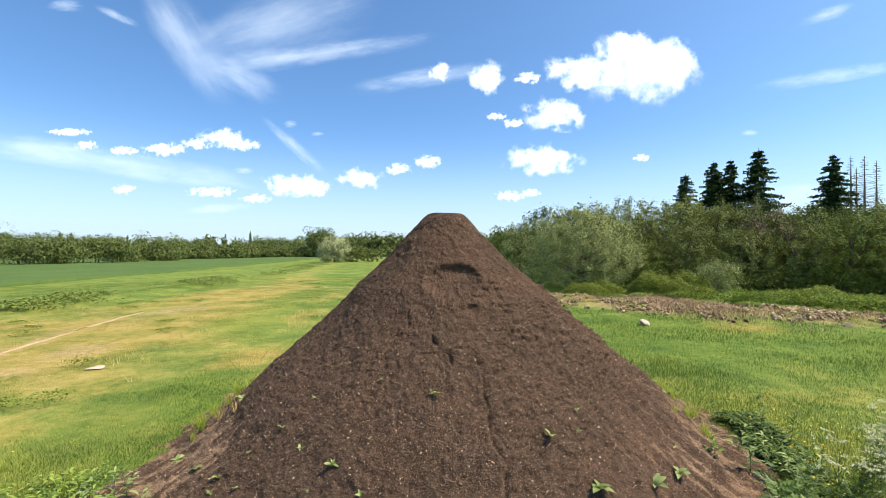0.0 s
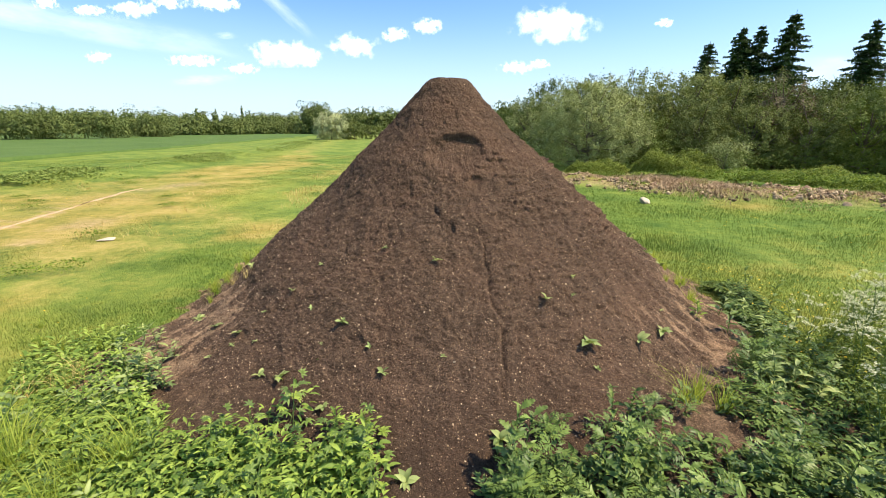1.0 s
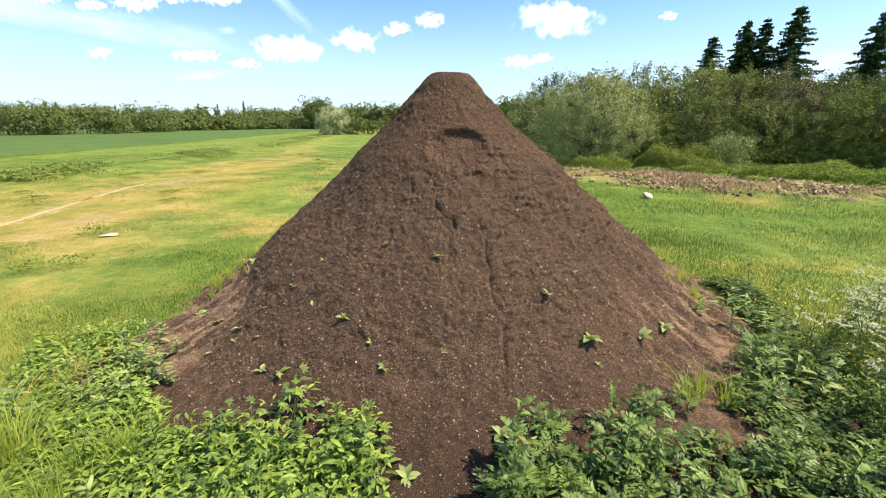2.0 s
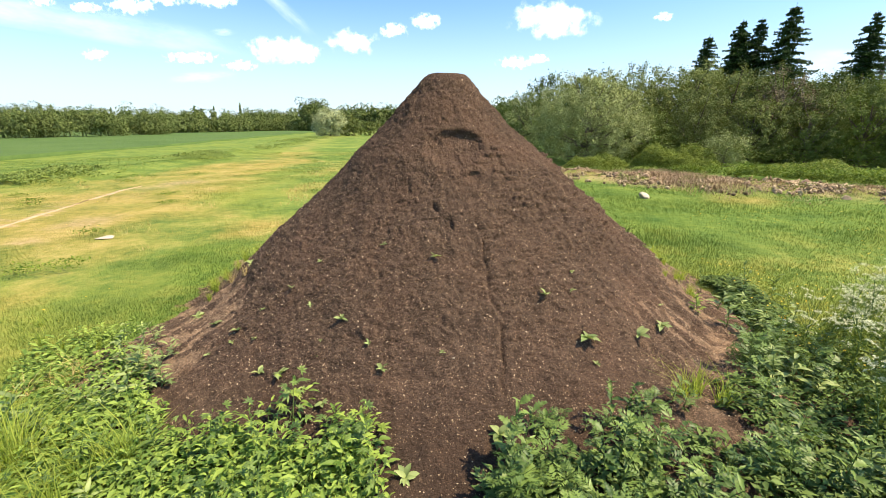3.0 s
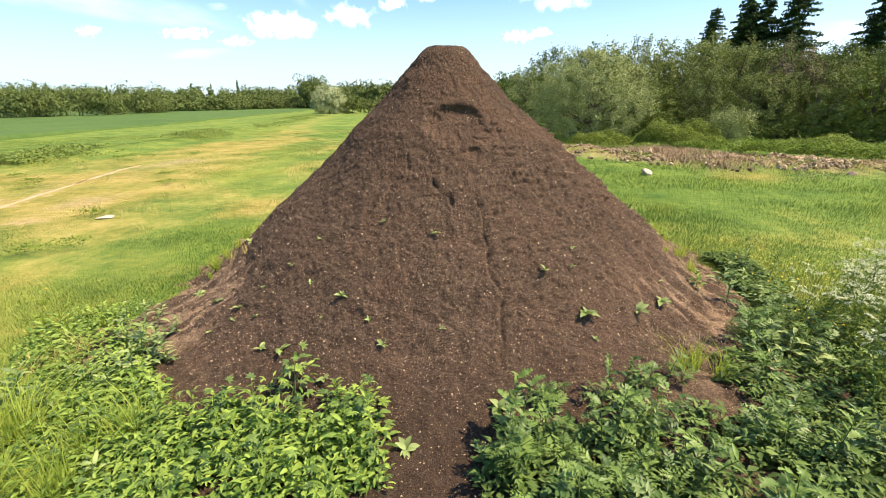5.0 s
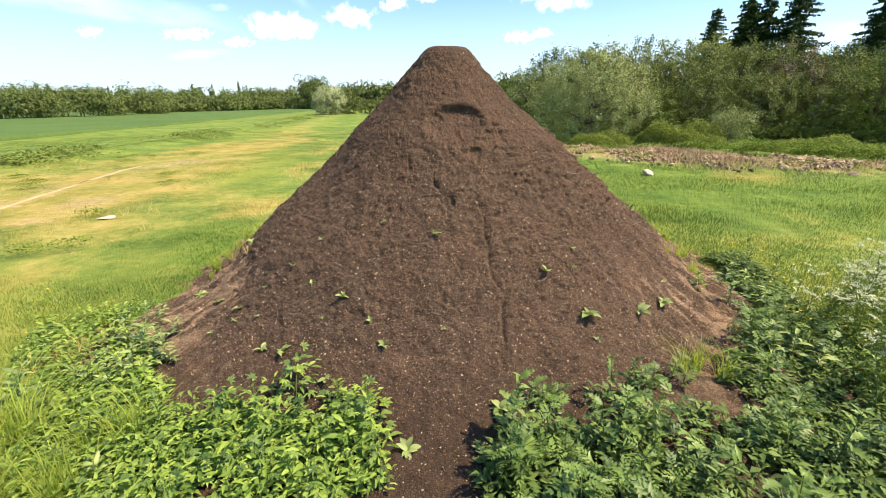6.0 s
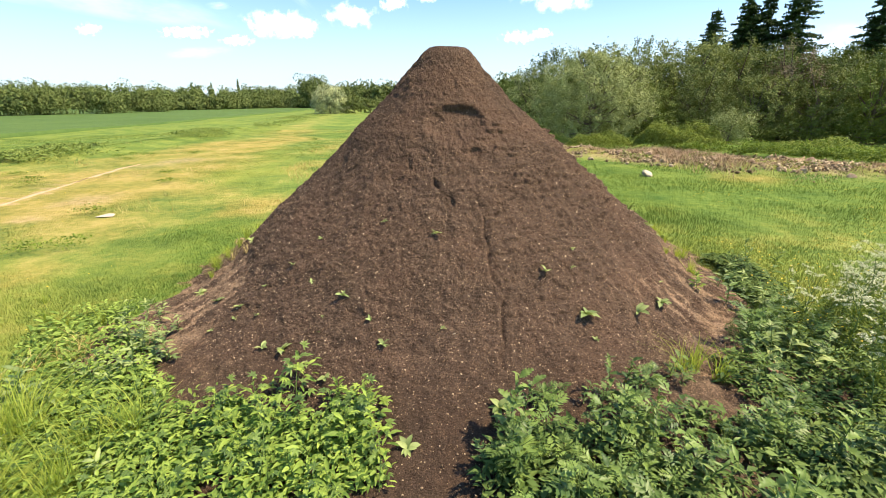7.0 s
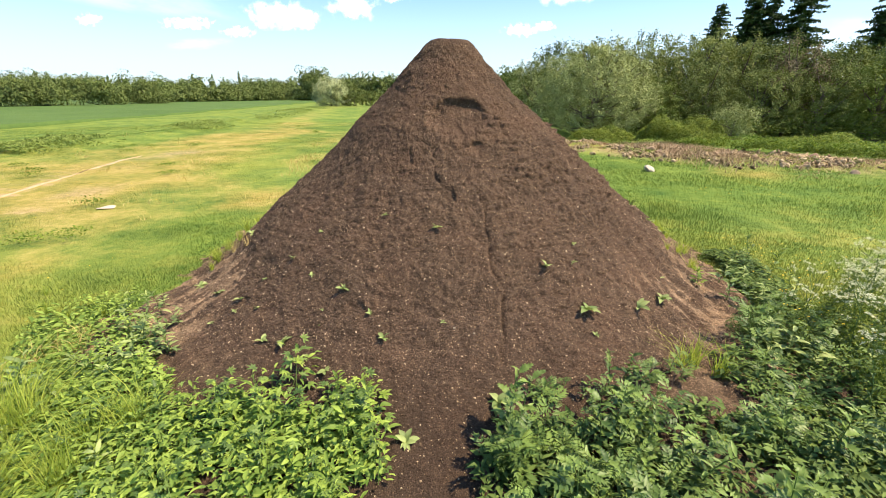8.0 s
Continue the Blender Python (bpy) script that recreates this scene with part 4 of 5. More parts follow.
    keep &= fbm(np.stack([x, y, 0 * x], 1), 0.5, 3, 77) > -0.45 + 1.2 * (1 - smooth(3.8, 4.25, q))
    keep &= (a > -0.74) | (r.uniform(0, 1, n) < 0.26)
    for bx, by, br in BARE_SPOTS:
        keep &= np.hypot(x - bx, y - by) > br
    x, y = x[keep], y[keep]
    c = np.stack([x, y, surface_z(x, y) + r.uniform(0.01, 0.15, len(x))], 1)
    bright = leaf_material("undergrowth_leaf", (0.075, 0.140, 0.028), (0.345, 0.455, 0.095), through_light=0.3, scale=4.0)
    # right side: deep green, coloured darker still for the shaded gaps between plants
    deep = leaf_material("undergrowth_deep_shaded_leaf", (0.036, 0.070, 0.019), (0.170, 0.238, 0.062), through_light=0.2, scale=4.0)
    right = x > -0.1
    for side, mat, size, label in ((~right, bright, 0.066, "low bright green undergrowth round the pile's foot"), (right & (r.uniform(0, 1, len(x)) < 0.6), deep, 0.072, "low deep green undergrowth, coloured darker for shaded gaps, round the pile's foot")):
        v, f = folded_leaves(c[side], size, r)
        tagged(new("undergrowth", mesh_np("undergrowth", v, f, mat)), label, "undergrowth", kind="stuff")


def tuft_mesh(count, height, spread, seed, wide=0.006, mat=None):
    r = np.random.default_rng(seed)
    a, d = r.uniform(0, 6.28, count), np.abs(r.normal(0, spread, count))
    v, f = grass_blades(d * np.cos(a), d * np.sin(a), np.full(count, -0.02), height * r.uniform(0.5, 1.1, count), np.full(count, wide), r, 0.95)
    return mesh_np("blades", v, f, mat or M_GRASS)


def build_tufts():
    r = np.random.default_rng(31)
    tufts = [tuft_mesh(56, 0.42, 0.05, 300 + k, 0.008) for k in range(3)]

    def tuft(x, y, s, label):
        ob = tagged(new("grass_tuft", tufts[int(r.integers(3))]), label, "grass", "grass tufts")
        ob.matrix_world = pose(x, y, float(surface_z(x, y)[0]), 0, 0, r.uniform(0, 360)) @ Matrix.Scale(s, 4)

    straw = tuft_mesh(26, 0.30, 0.07, 340, 0.007, M_STRAW)
    for x, y, s in ((-3.63, 3.94, 0.8), (-3.55, 3.72, 0.9), (-3.85, 3.55, 0.7), (-2.85, 5.55, 0.7), (-2.55, 5.35, 0.6), (-4.0, 3.3, 0.8)):
        ob = tagged(new("straw_tuft", straw), "tuft of withered straw-coloured stalks beside the pile", "dry grass", "straw tufts")
        ob.matrix_world = pose(x, y, float(surface_z(x, y)[0]), 0, 0, r.uniform(0, 360)) @ Matrix.Scale(s, 4)
    for x, y, s in ((2.2, 3.45, 0.8), (2.34, 3.3, 0.75), (2.05, 3.38, 0.65)):
        tuft(x, y, s, "arching grass tuft rooted in the pile's bare edge")
    for k in range(24):
        a, q = radians(r.uniform(-100, -68) if k < 15 else r.uniform(66, 92)), r.uniform(3.2, 3.6)
        tuft(AX + q * 0.95 * math.sin(a), AY - q * math.cos(a), r.uniform(0.3, 0.6), "small grass tuft on the pile's pale dry edge")
    for _ in range(48):
        tuft(r.uniform(-3.9, -2.3), r.uniform(1.5, 2.9), r.uniform(0.7, 1.2), "tall fresh grass tuft among weeds")
    for _ in range(26):
        a, q = radians(r.uniform(-75, 80)), r.uniform(4.4, 5.6)
        tuft(AX + q * math.sin(a), AY - q * math.cos(a), r.uniform(0.35, 0.6), "grass tuft at the edge of the meadow")


def umbel_plant(seed, height):
    """Cow parsley: hollow stems that fork, ferny leaves and flat white umbels."""
    r = np.random.default_rng(seed)
    root = tagged(new("cow_parsley"), "tall cow parsley with lacy white flower umbels", "wildflower", "cow parsley beside the pile")
    me, pts = stem_mesh("stem", height, 0.008, M_STEM, 0.08, seed)
    part("stem", me, root)
    for k in range(13):
        t = r.uniform(0.45, 1.0)
        base = np.array([np.interp(t, np.linspace(0, 1, 6), pts[:, i]) for i in range(3)])
        a, out, up = r.uniform(0, 6.28), r.uniform(0.06, 0.22), r.uniform(0.10, 0.26)
        tip = base + np.array([math.cos(a) * out, math.sin(a) * out, up])
        v, f = tube(np.stack([base, (base + tip) / 2 + [0, 0, -0.02], tip]), [0.004, 0.003, 0.002], 4)
        branch = part("branch", mesh_np("branch", v, f, M_STEM, True), root)
        n = 95
        cl = r.normal(0, 1, (11, 2)) * 0.028
        w = cl[r.integers(0, 11, n)] + r.normal(0, 0.006, (n, 2))
        c = np.stack([w[:, 0], w[:, 1], 0.02 - 5.0 * (w ** 2).sum(1) + w @ r.normal(0, 0.45, 2) + r.normal(0, 0.005, n)], 1) + tip
        v, f = leaf_cloud(c, np.tile([0.0, 0, 1.0], (n, 1)), 0.012, r, 1.0, 0.9)
        tagged(part("umbel", mesh_np("umbel", v, f, M_FLOWER), branch, "white lacy umbel"), kind="stuff")
    n = 420
    a, d, t = r.uniform(0, 6.28, n), np.abs(r.normal(0, 0.13, n)), r.uniform(0.05, 0.7, n)
    c = np.stack([np.cos(a) * d, np.sin(a) * d, t * height], 1)
    v, f = leaf_cloud(c, np.stack([np.cos(a), np.sin(a), 0.6 + 0 * a], 1), 0.05, r, 0.8, 0.3)
    part("foliage", mesh_np("foliage", v, f, M_BRAMBLE), root)
    return root


def build_umbels():
    r = np.random.default_rng(41)
    kinds = [umbel_plant(400 + k, 0.80 + 0.1 * k) for k in range(3)]
    for x, y, s in ((4.3, 4.1, 1.0), (4.6, 4.2, 1.0), (3.75, 3.65, 0.9), (3.45, 3.85, 0.85), (4.0, 4.3, 0.9), (4.55, 4.6, 0.9), (4.75, 4.6, 0.95), (4.0, 3.9, 0.85), (5.3, 4.9, 0.95), (5.0, 4.35, 1.0), (3.4, 3.0, 0.9), (4.15, 3.6, 0.9), (3.6, 3.2, 0.95), (3.1, 2.5, 0.9)):
        set_down(kinds[int(r.integers(3))], x, y, r, s, 0.02, 4)
    for root in kinds:
        drop_proto(root)
    # feathery clump
    n = 2600
    rr = np.random.default_rng(44)
    d = unit(rr.normal(0, 1, (n, 3)) * [1, 1, 0.8] + [0, 0, 0.5])
    c = d * rr.uniform(0.1, 1, (n, 1)) ** 0.5 * [0.26, 0.22, 0.36]
    c[:, 2] = np.abs(c[:, 2])
    v, f = leaf_cloud(c, d, 0.05, rr, 0.3, 0.10)
    ob = tagged(new("feathery_weed", mesh_np("feathery_weed", v, f, M_LEAF_FEATHER)), "soft feathery blue-green weed clump beside the pile", "weed")
    ob.matrix_world = pose(3.05, 3.95, float(surface_z(3.05, 3.95)[0]))


M_LEAF_FEATHER = leaf_material("feather_leaf", (0.060, 0.110, 0.030), (0.150, 0.220, 0.065), through_light=0.3, scale=4.0)


# ================= meadow grass =================
def short_blades(x, y, z, height, width, r):
    """One slim triangle a blade, for turf seen from some way off."""
    n = len(x)
    a = r.uniform(0, 2 * math.pi, n)
    side = np.stack([np.cos(a), np.sin(a), np.zeros(n)], 1) * (width * 0.5)[:, None]
    base = np.stack([x, y, z], 1)
    tip = base + np.stack([r.normal(0, 0.32, n) * height, r.normal(0, 0.32, n) * height, height], 1)
    return np.stack([base - side, base + side, tip], 1).reshape(-1, 3), np.arange(3 * n).reshape(-1, 3)


def build_grass():
    r = np.random.default_rng(51)

    def places(n, near, far, a0, a1):
        a = r.uniform(radians(a0), radians(a1), n)
        d = np.exp(r.uniform(math.log(near), math.log(far), n))
        x, y = d * np.sin(a), d * np.cos(a) + 0.2
        q = np.hypot(x - AX, y - AY)
        bank = (x > 4.5) & (np.abs(y - bank_line(x)) < 1.8 + 0.7 * np.sin(x * 1.3) + 0.6 * np.sin(x * 3.1))
        off = x - track_line(y)
        rut = (np.abs(off + 0.1) < 0.16) & (y < 18)
        clear = q > np.where(np.arctan2(np.abs(x), AY - y) > 0.95, 3.35, 4.1)
        keep = clear & ~bank & ~rut & ((x < 2) | (y < bank_line(np.maximum(x, 4)) + 3))
        dry, bare, lush = meadow_masks(x, y)
        keep &= r.uniform(0, 1, n) > bare * 0.9
        return x[keep], y[keep], d[keep], dry[keep], lush[keep]

    for name, n, near, far, a0, a1, low, high, label in (
            ("meadow_grass", 460000, 5.0, 42.0, -58, 58, 0.04, 0.10, "short green and yellowish meadow grass"),
            ("tall_grass", 30000, 2.8, 11.0, 26, 58, 0.04, 0.10, "taller fresh grass beside the mound"),
            ("tall_grass", 20000, 2.8, 10.0, -58, -24, 0.025, 0.07, "taller fresh grass beside the mound")):
        x, y, d, dry, lush = places(n, near, far, a0, a1)
        p = np.stack([x, y, 0 * x], 1)
        h = r.uniform(low, high, len(x)) * (0.8 + 0.6 * fbm(p, 1.6, 3, 63)) * (1 - 0.35 * dry) * np.where(x < 0, 0.7, 1.0)
        z = ground_z(x, y) - 0.03
        if name == "meadow_grass":
            v, f = short_blades(x, y, z, h, 0.003 + 0.0007 * d, r)
            per = 3
        else:
            v, f = grass_blades(x, y, z, h, 0.004 + 0.0005 * d, r)
            per = 5
        me = mesh_np(name, v, f, M_BLADE)
        float_attr(me, "dry", np.repeat(dry, per))
        float_attr(me, "lush", np.repeat(lush, per))
        tagged(new(name, me), label, "grass", kind="stuff")
    # flowering straw-coloured grass heads, in drifts
    n = 16000
    a, d = r.uniform(radians(-57), radians(-14), n), np.exp(r.uniform(math.log(6), math.log(30), n))
    x, y = d * np.sin(a), d * np.cos(a)
    drift = np.exp(-((x + 4.6) / 0.9) ** 2 - ((y - 10.4) / 1.1) ** 2) + 0.7 * np.exp(-((x + 5.6) / 0.9) ** 2 - ((y - 17) / 3.0) ** 2) + 0.25 * (y > 11)
    keep = (fbm(np.stack([x, y, 0 * x], 1), 1.2, 3, 69) > 0.75 - drift) & (np.hypot(x - AX, y - AY) > 3.6)
    x, y, d = x[keep], y[keep], d[keep]
    v, f = short_blades(x, y, ground_z(x, y) - 0.02, r.uniform(0.08, 0.20, len(x)), 0.003 + 0.0006 * d, r)
    tagged(new("dry_grass", mesh_np("dry_grass", v, f, M_STRAW)), "drifts of straw-coloured grass heads", "grass", kind="stuff")
    # buttercups
    n = 1500
    a, d = r.uniform(radians(30), radians(56), n), np.exp(r.uniform(math.log(5), math.log(16), n))
    x, y = d * np.sin(a), d * np.cos(a)
    x2, y2 = -r.uniform(3.5, 14, 500), r.uniform(3, 16, 500)
    x, y = np.concatenate([x, x2]), np.concatenate([y, y2])
    keep = (np.hypot(x - AX, y - AY) > 4.2) & (fbm(np.stack([x, y, 0 * x], 1), 1.5, 3, 67) > 0.0)
    x, y = x[keep], y[keep]
    c = np.stack([x, y, ground_z(x, y) + r.uniform(0.14, 0.26, len(x))], 1)
    v, f = leaf_cloud(c, np.tile([0.0, 0, 1.0], (len(x), 1)), 0.022, r, 1.5, 0.95)
    tagged(new("buttercups", mesh_np("buttercups", v, f, M_YELLOW)), "scattered yellow buttercup heads in the grass", "wildflowers", kind="stuff")


# ================= rubble bank =================
def stone_mesh(name, seed, mat, flat=0.65):
    bm = bmesh.new()
    bmesh.ops.create_icosphere(bm, subdivisions=2, radius=0.5)
    r = np.random.default_rng(seed)
    cuts = unit(r.normal(0, 1, (7, 3)))
    depth = r.uniform(0.20, 0.38, 7)
    for v in bm.verts:
        co = np.array(v.co)
        for c, d in zip(cuts, depth):
            over = co @ c - d
            if over > 0:
                co = co - c * over * 0.9
        co = co * (1 + 0.08 * noise.noise(Vector(co) * 3 + Vector((seed, 0, 0))))
        v.co = co * [1.0, 0.8, flat]
    me = bpy.data.meshes.new(name)
    bm.to_mesh(me)
    bm.free()
    me.materials.append(mat)
    return me


def build_stones():
    r = np.random.default_rng(61)
    shapes = [stone_mesh("field_stone", 500 + k, M_STONE) for k in range(6)]
    n = 0
    while n < 230:
        x = r.uniform(5.2, 19)
        y = float(bank_line(x)) + r.normal(-0.5, 1.1)
        if noise.noise(Vector((x * 0.45, y * 0.6, 3))) < 0.12 - 0.28 * float(smooth(8, 14, np.array(x))):
            continue
        s = float(np.clip(r.lognormal(-2.0, 0.5), 0.06, 0.46))
        ob = tagged(new("field_stone", shapes[int(r.integers(6))]), "grey-brown field stone lying in the rubble bank", "stone", "stones of the rubble bank")
        z = float(ground_z(np.array([x]), np.array([y]))[0])
        ob.matrix_world = pose(x, y, z + 0.02 * s, r.normal(0, 18), r.normal(0, 18), r.uniform(0, 360)) @ Matrix.Scale(s, 4)
        n += 1
    boulder = tagged(new("boulder", stone_mesh("boulder", 520, M_PALE_STONE, 0.5)), "pale rounded boulder lying in the grass", "stone")
    boulder.matrix_world = pose(6.73, 14.5, 0.06, 4, 6, 20) @ Matrix.Scale(0.56, 4)
    flat = tagged(new("flat_stone", stone_mesh("flat_stone", 523, M_PALE_STONE, 0.16)), "flat pale stone lying in the grass", "stone")
    flat.matrix_world = pose(-7.34, 9.15, 0.02, 0, 0, 10) @ Matrix.Scale(0.42, 4)
    for x, y, s in ((0.06, 3.42, 0.030), (0.23, 3.39, 0.024)):
        peb = tagged(new("pebble", shapes[1]), "small pale stone lying on the soil slope", "stone")
        peb.matrix_world = pose(x, y, float(surface_z(x, y)[0]) + 0.012) @ Matrix.Scale(s, 4)
        peb.data = stone_mesh("pebble", 530, M_PALE_STONE)
    # broken rubble between the larger stones
    m = 9000
    x = r.uniform(4.6, 22, m)
    y = bank_line(x) + r.normal(-0.2, 1.3, m)
    keep = fbm(np.stack([x, y, 0 * x], 1), 1.0, 3, 75) > 0.06
    x, y = x[keep], y[keep]
    size = np.clip(r.lognormal(-2.75, 0.45, len(x)), 0.025, 0.16)
    v, f = small_lumps(x, y, ground_z(x, y) + size * 0.25, size, r)
    tagged(new("rubble", mesh_np("rubble", v, f, plain_material("rubble_stone", (0.16, 0.110, 0.060), (0.50, 0.39, 0.24), 3.0, 0.9, 0.01, island=True))), "broken brownish rubble heaped along the bank", "rubble", kind="stuff")
    # dry stalks on the bank
    m = 46000
    x = r.uniform(4.6, 22, m)
    y = bank_line(x) + r.normal(0, 1.7, m) + 0.3
    keep = fbm(np.stack([x, y, 0 * x], 1), 1.1, 3, 71) > -0.02
    x, y = x[keep], y[keep]
    v, f = grass_blades(x, y, ground_z(x, y) - 0.03, r.uniform(0.03, 0.14, len(x)) * (1 + 2.2 * np.exp(-((x - 9.9) / 1.0) ** 2)), np.full(len(x), 0.014), r, 1.3)
    tagged(new("dry_stalks", mesh_np("dry_stalks", v, f, plain_material("dry_stalk", (0.23, 0.155, 0.088), (0.58, 0.435, 0.27), 3.0, 0.9, 0.002, island=True))), "withered brown stalks over the rubble bank", "dry stalks", kind="stuff")


# ================= trees =================
def crown_points(r, n, height, radius, low, lobes, spray=0.0):
    """Points of an uneven crown: a bumpy dome of lobes, each leaf gathered into one of many small sprays."""
    if not spray:
        c = np.stack([r.normal(0, 0.45, lobes) * radius, r.normal(0, 0.45, lobes) * radius, low + (height - low) * r.uniform(0.08, 0.82, lobes)], 1)
        t = (c[:, 2] - low) / (height - low)
        c[:, :2] *= (1.25 - 0.75 * t)[:, None]
        size = radius * r.uniform(0.30, 0.52, lobes) * (1.1 - 0.35 * t)
        which = r.choice(lobes, n, p=size ** 2 / (size ** 2).sum())
        d = unit(r.normal(0, 1, (n, 3)) + [0, 0, 0.15])
        p = c[which] + d * (size[which] * r.uniform(0.72, 1.10, n) ** 0.6)[:, None] * [1, 1, 0.95]
        d2 = unit(d + 0.6 * unit(p - np.array([0, 0, (low + height) / 2])))
        ok = p[:, 2] > low * 0.35
        return p[ok], d2[ok], c, size
    per = 44
    m = n // per
    d = unit(r.normal(0, 1, (m, 3)) * [1, 1, 0.9] + [0, 0, 0.18])
    mid = low + (height - low) * 0.45
    bump_d = fbm(d * radius + r.uniform(-50, 50, 3), radius * 0.5, 3, int(r.integers(1000)))
    reach = (1 + 0.36 * bump_d) * np.where(r.uniform(0, 1, m) < 0.72, r.uniform(0.86, 1.06, m), r.uniform(0.5, 0.86, m))
    tall = np.where(d[:, 2] > 0, height - mid, mid - low * 0.3)
    widen = np.where(d[:, 2] < 0, np.sqrt(1 + 0.8 * d[:, 2] ** 2), 1.0)
    c = np.stack([d[:, 0] * radius * widen, d[:, 1] * radius * widen, d[:, 2] * tall], 1) * reach[:, None] + [0, 0, mid]
    way = unit(d * 0.6 + [0, 0, 0.15] + r.normal(0, 0.55, (m, 3)))
    s = r.uniform(-0.5, 0.5, (m, per, 1)) * spray * r.uniform(0.5, 1.3, (m, 1, 1))
    p = c[:, None, :] + way[:, None, :] * s + r.normal(0, spray * 0.24, (m, per, 3))
    p, out = p.reshape(-1, 3), np.repeat(unit(d * 0.8 + way * 0.4), per, 0)
    ok = p[:, 2] > 0.03
    k = r.choice(m, lobes, replace=False)
    return p[ok], out[ok], c[k], np.full(lobes, radius * 0.3)


def broad_tree(name, label, height, radius, leaves, leaf, mat, seed, low=None, lobes=16, group="", spray=0.5):
    r = np.random.default_rng(seed)
    low = height * 0.12 if low is None else low
    root = tagged(new(name), label, "tree", group)
    p, d, c, size = crown_points(r, leaves, height, radius, low, lobes, spray)
    t = np.linspace(0, 1, 7)
    pieces = [tube(np.stack([0.1 * np.sin(3 * t + seed), 0.1 * np.sin(2 * t), t * height * 0.8 - 0.1], 1), 0.022 * height * (1 - 0.8 * t) + 0.01, 7)]
    part("trunk", mesh_np("trunk", *pieces[0], M_BARK, True), root)
    limbs = []
    for k in range(lobes):
        z0 = max(0.25, c[k, 2] * r.uniform(0.35, 0.7))
        a = np.array([0, 0, z0])
        limbs.append(tube(np.stack([a, a * 0.45 + c[k] * 0.55 + [0, 0, -0.05 * height], c[k], c[k] + [0, 0, size[k] * 0.25]]), np.array([0.009, 0.006, 0.003, 0.001]) * height, 5))
    tagged(part("branchwork", mesh_np("branchwork", *joined(limbs), M_BARK, True), root), kind="stuff")
    v, f = leaf_cloud(p, d, leaf, r, 0.9)
    part("crown", mesh_np("crown", v, f, mat), root)
    return root


def spruce(name, label, height, seed, dead=False, group=""):
    r = np.random.default_rng(seed)
    root = tagged(new(name), label, "tree", group)
    t = np.linspace(0, 1, 6)
    part("trunk", mesh_np("trunk", *tube(np.stack([0 * t, 0 * t, t * height - 0.1], 1), (0.020 if dead else 0.014) * height * (1 - 0.93 * t), 6), M_DEADWOOD if dead else M_BARK, True), root)
    tubes, cen, out = [], [], []
    z = height * 0.10
    while z < height * 0.985:
        u = z / height
        for k in range(5 if dead else 6):
            reach = height * 0.31 * (1 - u) ** 0.8 * r.uniform(0.35, 1.2) + 0.15
            if dead:
                reach *= 0.6
            a = r.uniform(0, 6.28)
            w = np.array([math.cos(a), math.sin(a), 0])
            sag = r.uniform(0.15, 0.45)
            s = np.linspace(0, 1, 4)[:, None]
            pts = np.array([0, 0, z]) + w * reach * s + np.array([0, 0, 1]) * reach * (-sag * s + 0.35 * sag * s * s)
            if dead or r.uniform() < 0.35:
                tubes.append(tube(pts, np.array([0.03, 0.022, 0.016, 0.008]), 3))
            if not dead:
                m = int(14 + 46 * reach / (height * 0.2))
                q = r.uniform(0.12, 1.05, m)[:, None]
                sp = np.cross(w, [0, 0, 1]) * r.normal(0, 0.16, (m, 1)) * reach * (1.1 - q * 0.6)
                c = np.array([0, 0, z]) + w * reach * q + np.array([0, 0, 1]) * reach * (-sag * q + 0.35 * sag * q * q) + sp + [0, 0, -0.08]
                cen.append(c)
                out.append(np.tile(w * 0.5 + [0, 0, 0.9], (m, 1)))
        z += height * (0.019 if not dead else 0.017) * r.uniform(0.6, 1.4)
    tagged(part("branchwork", mesh_np("branchwork", *joined(tubes), M_DEADWOOD if dead else M_BARK, True), root), kind="stuff")
    if not dead:
        v, f = leaf_cloud(np.concatenate(cen), np.concatenate(out), 0.46, r, 0.5, 0.34)
        part("needles", mesh_np("needles", v, f, M_SPRUCE), root)
    return root


def plant_tree(proto, x, y, r, s=1.0, turn=None):
    z = float(ground_z(np.array([x]), np.array([y]))[0])
    return copy_thing(proto, pose(x, y, z - 0.05, 0, 0, r.uniform(0, 360) if turn is None else turn) @ Matrix.Scale(s, 4))


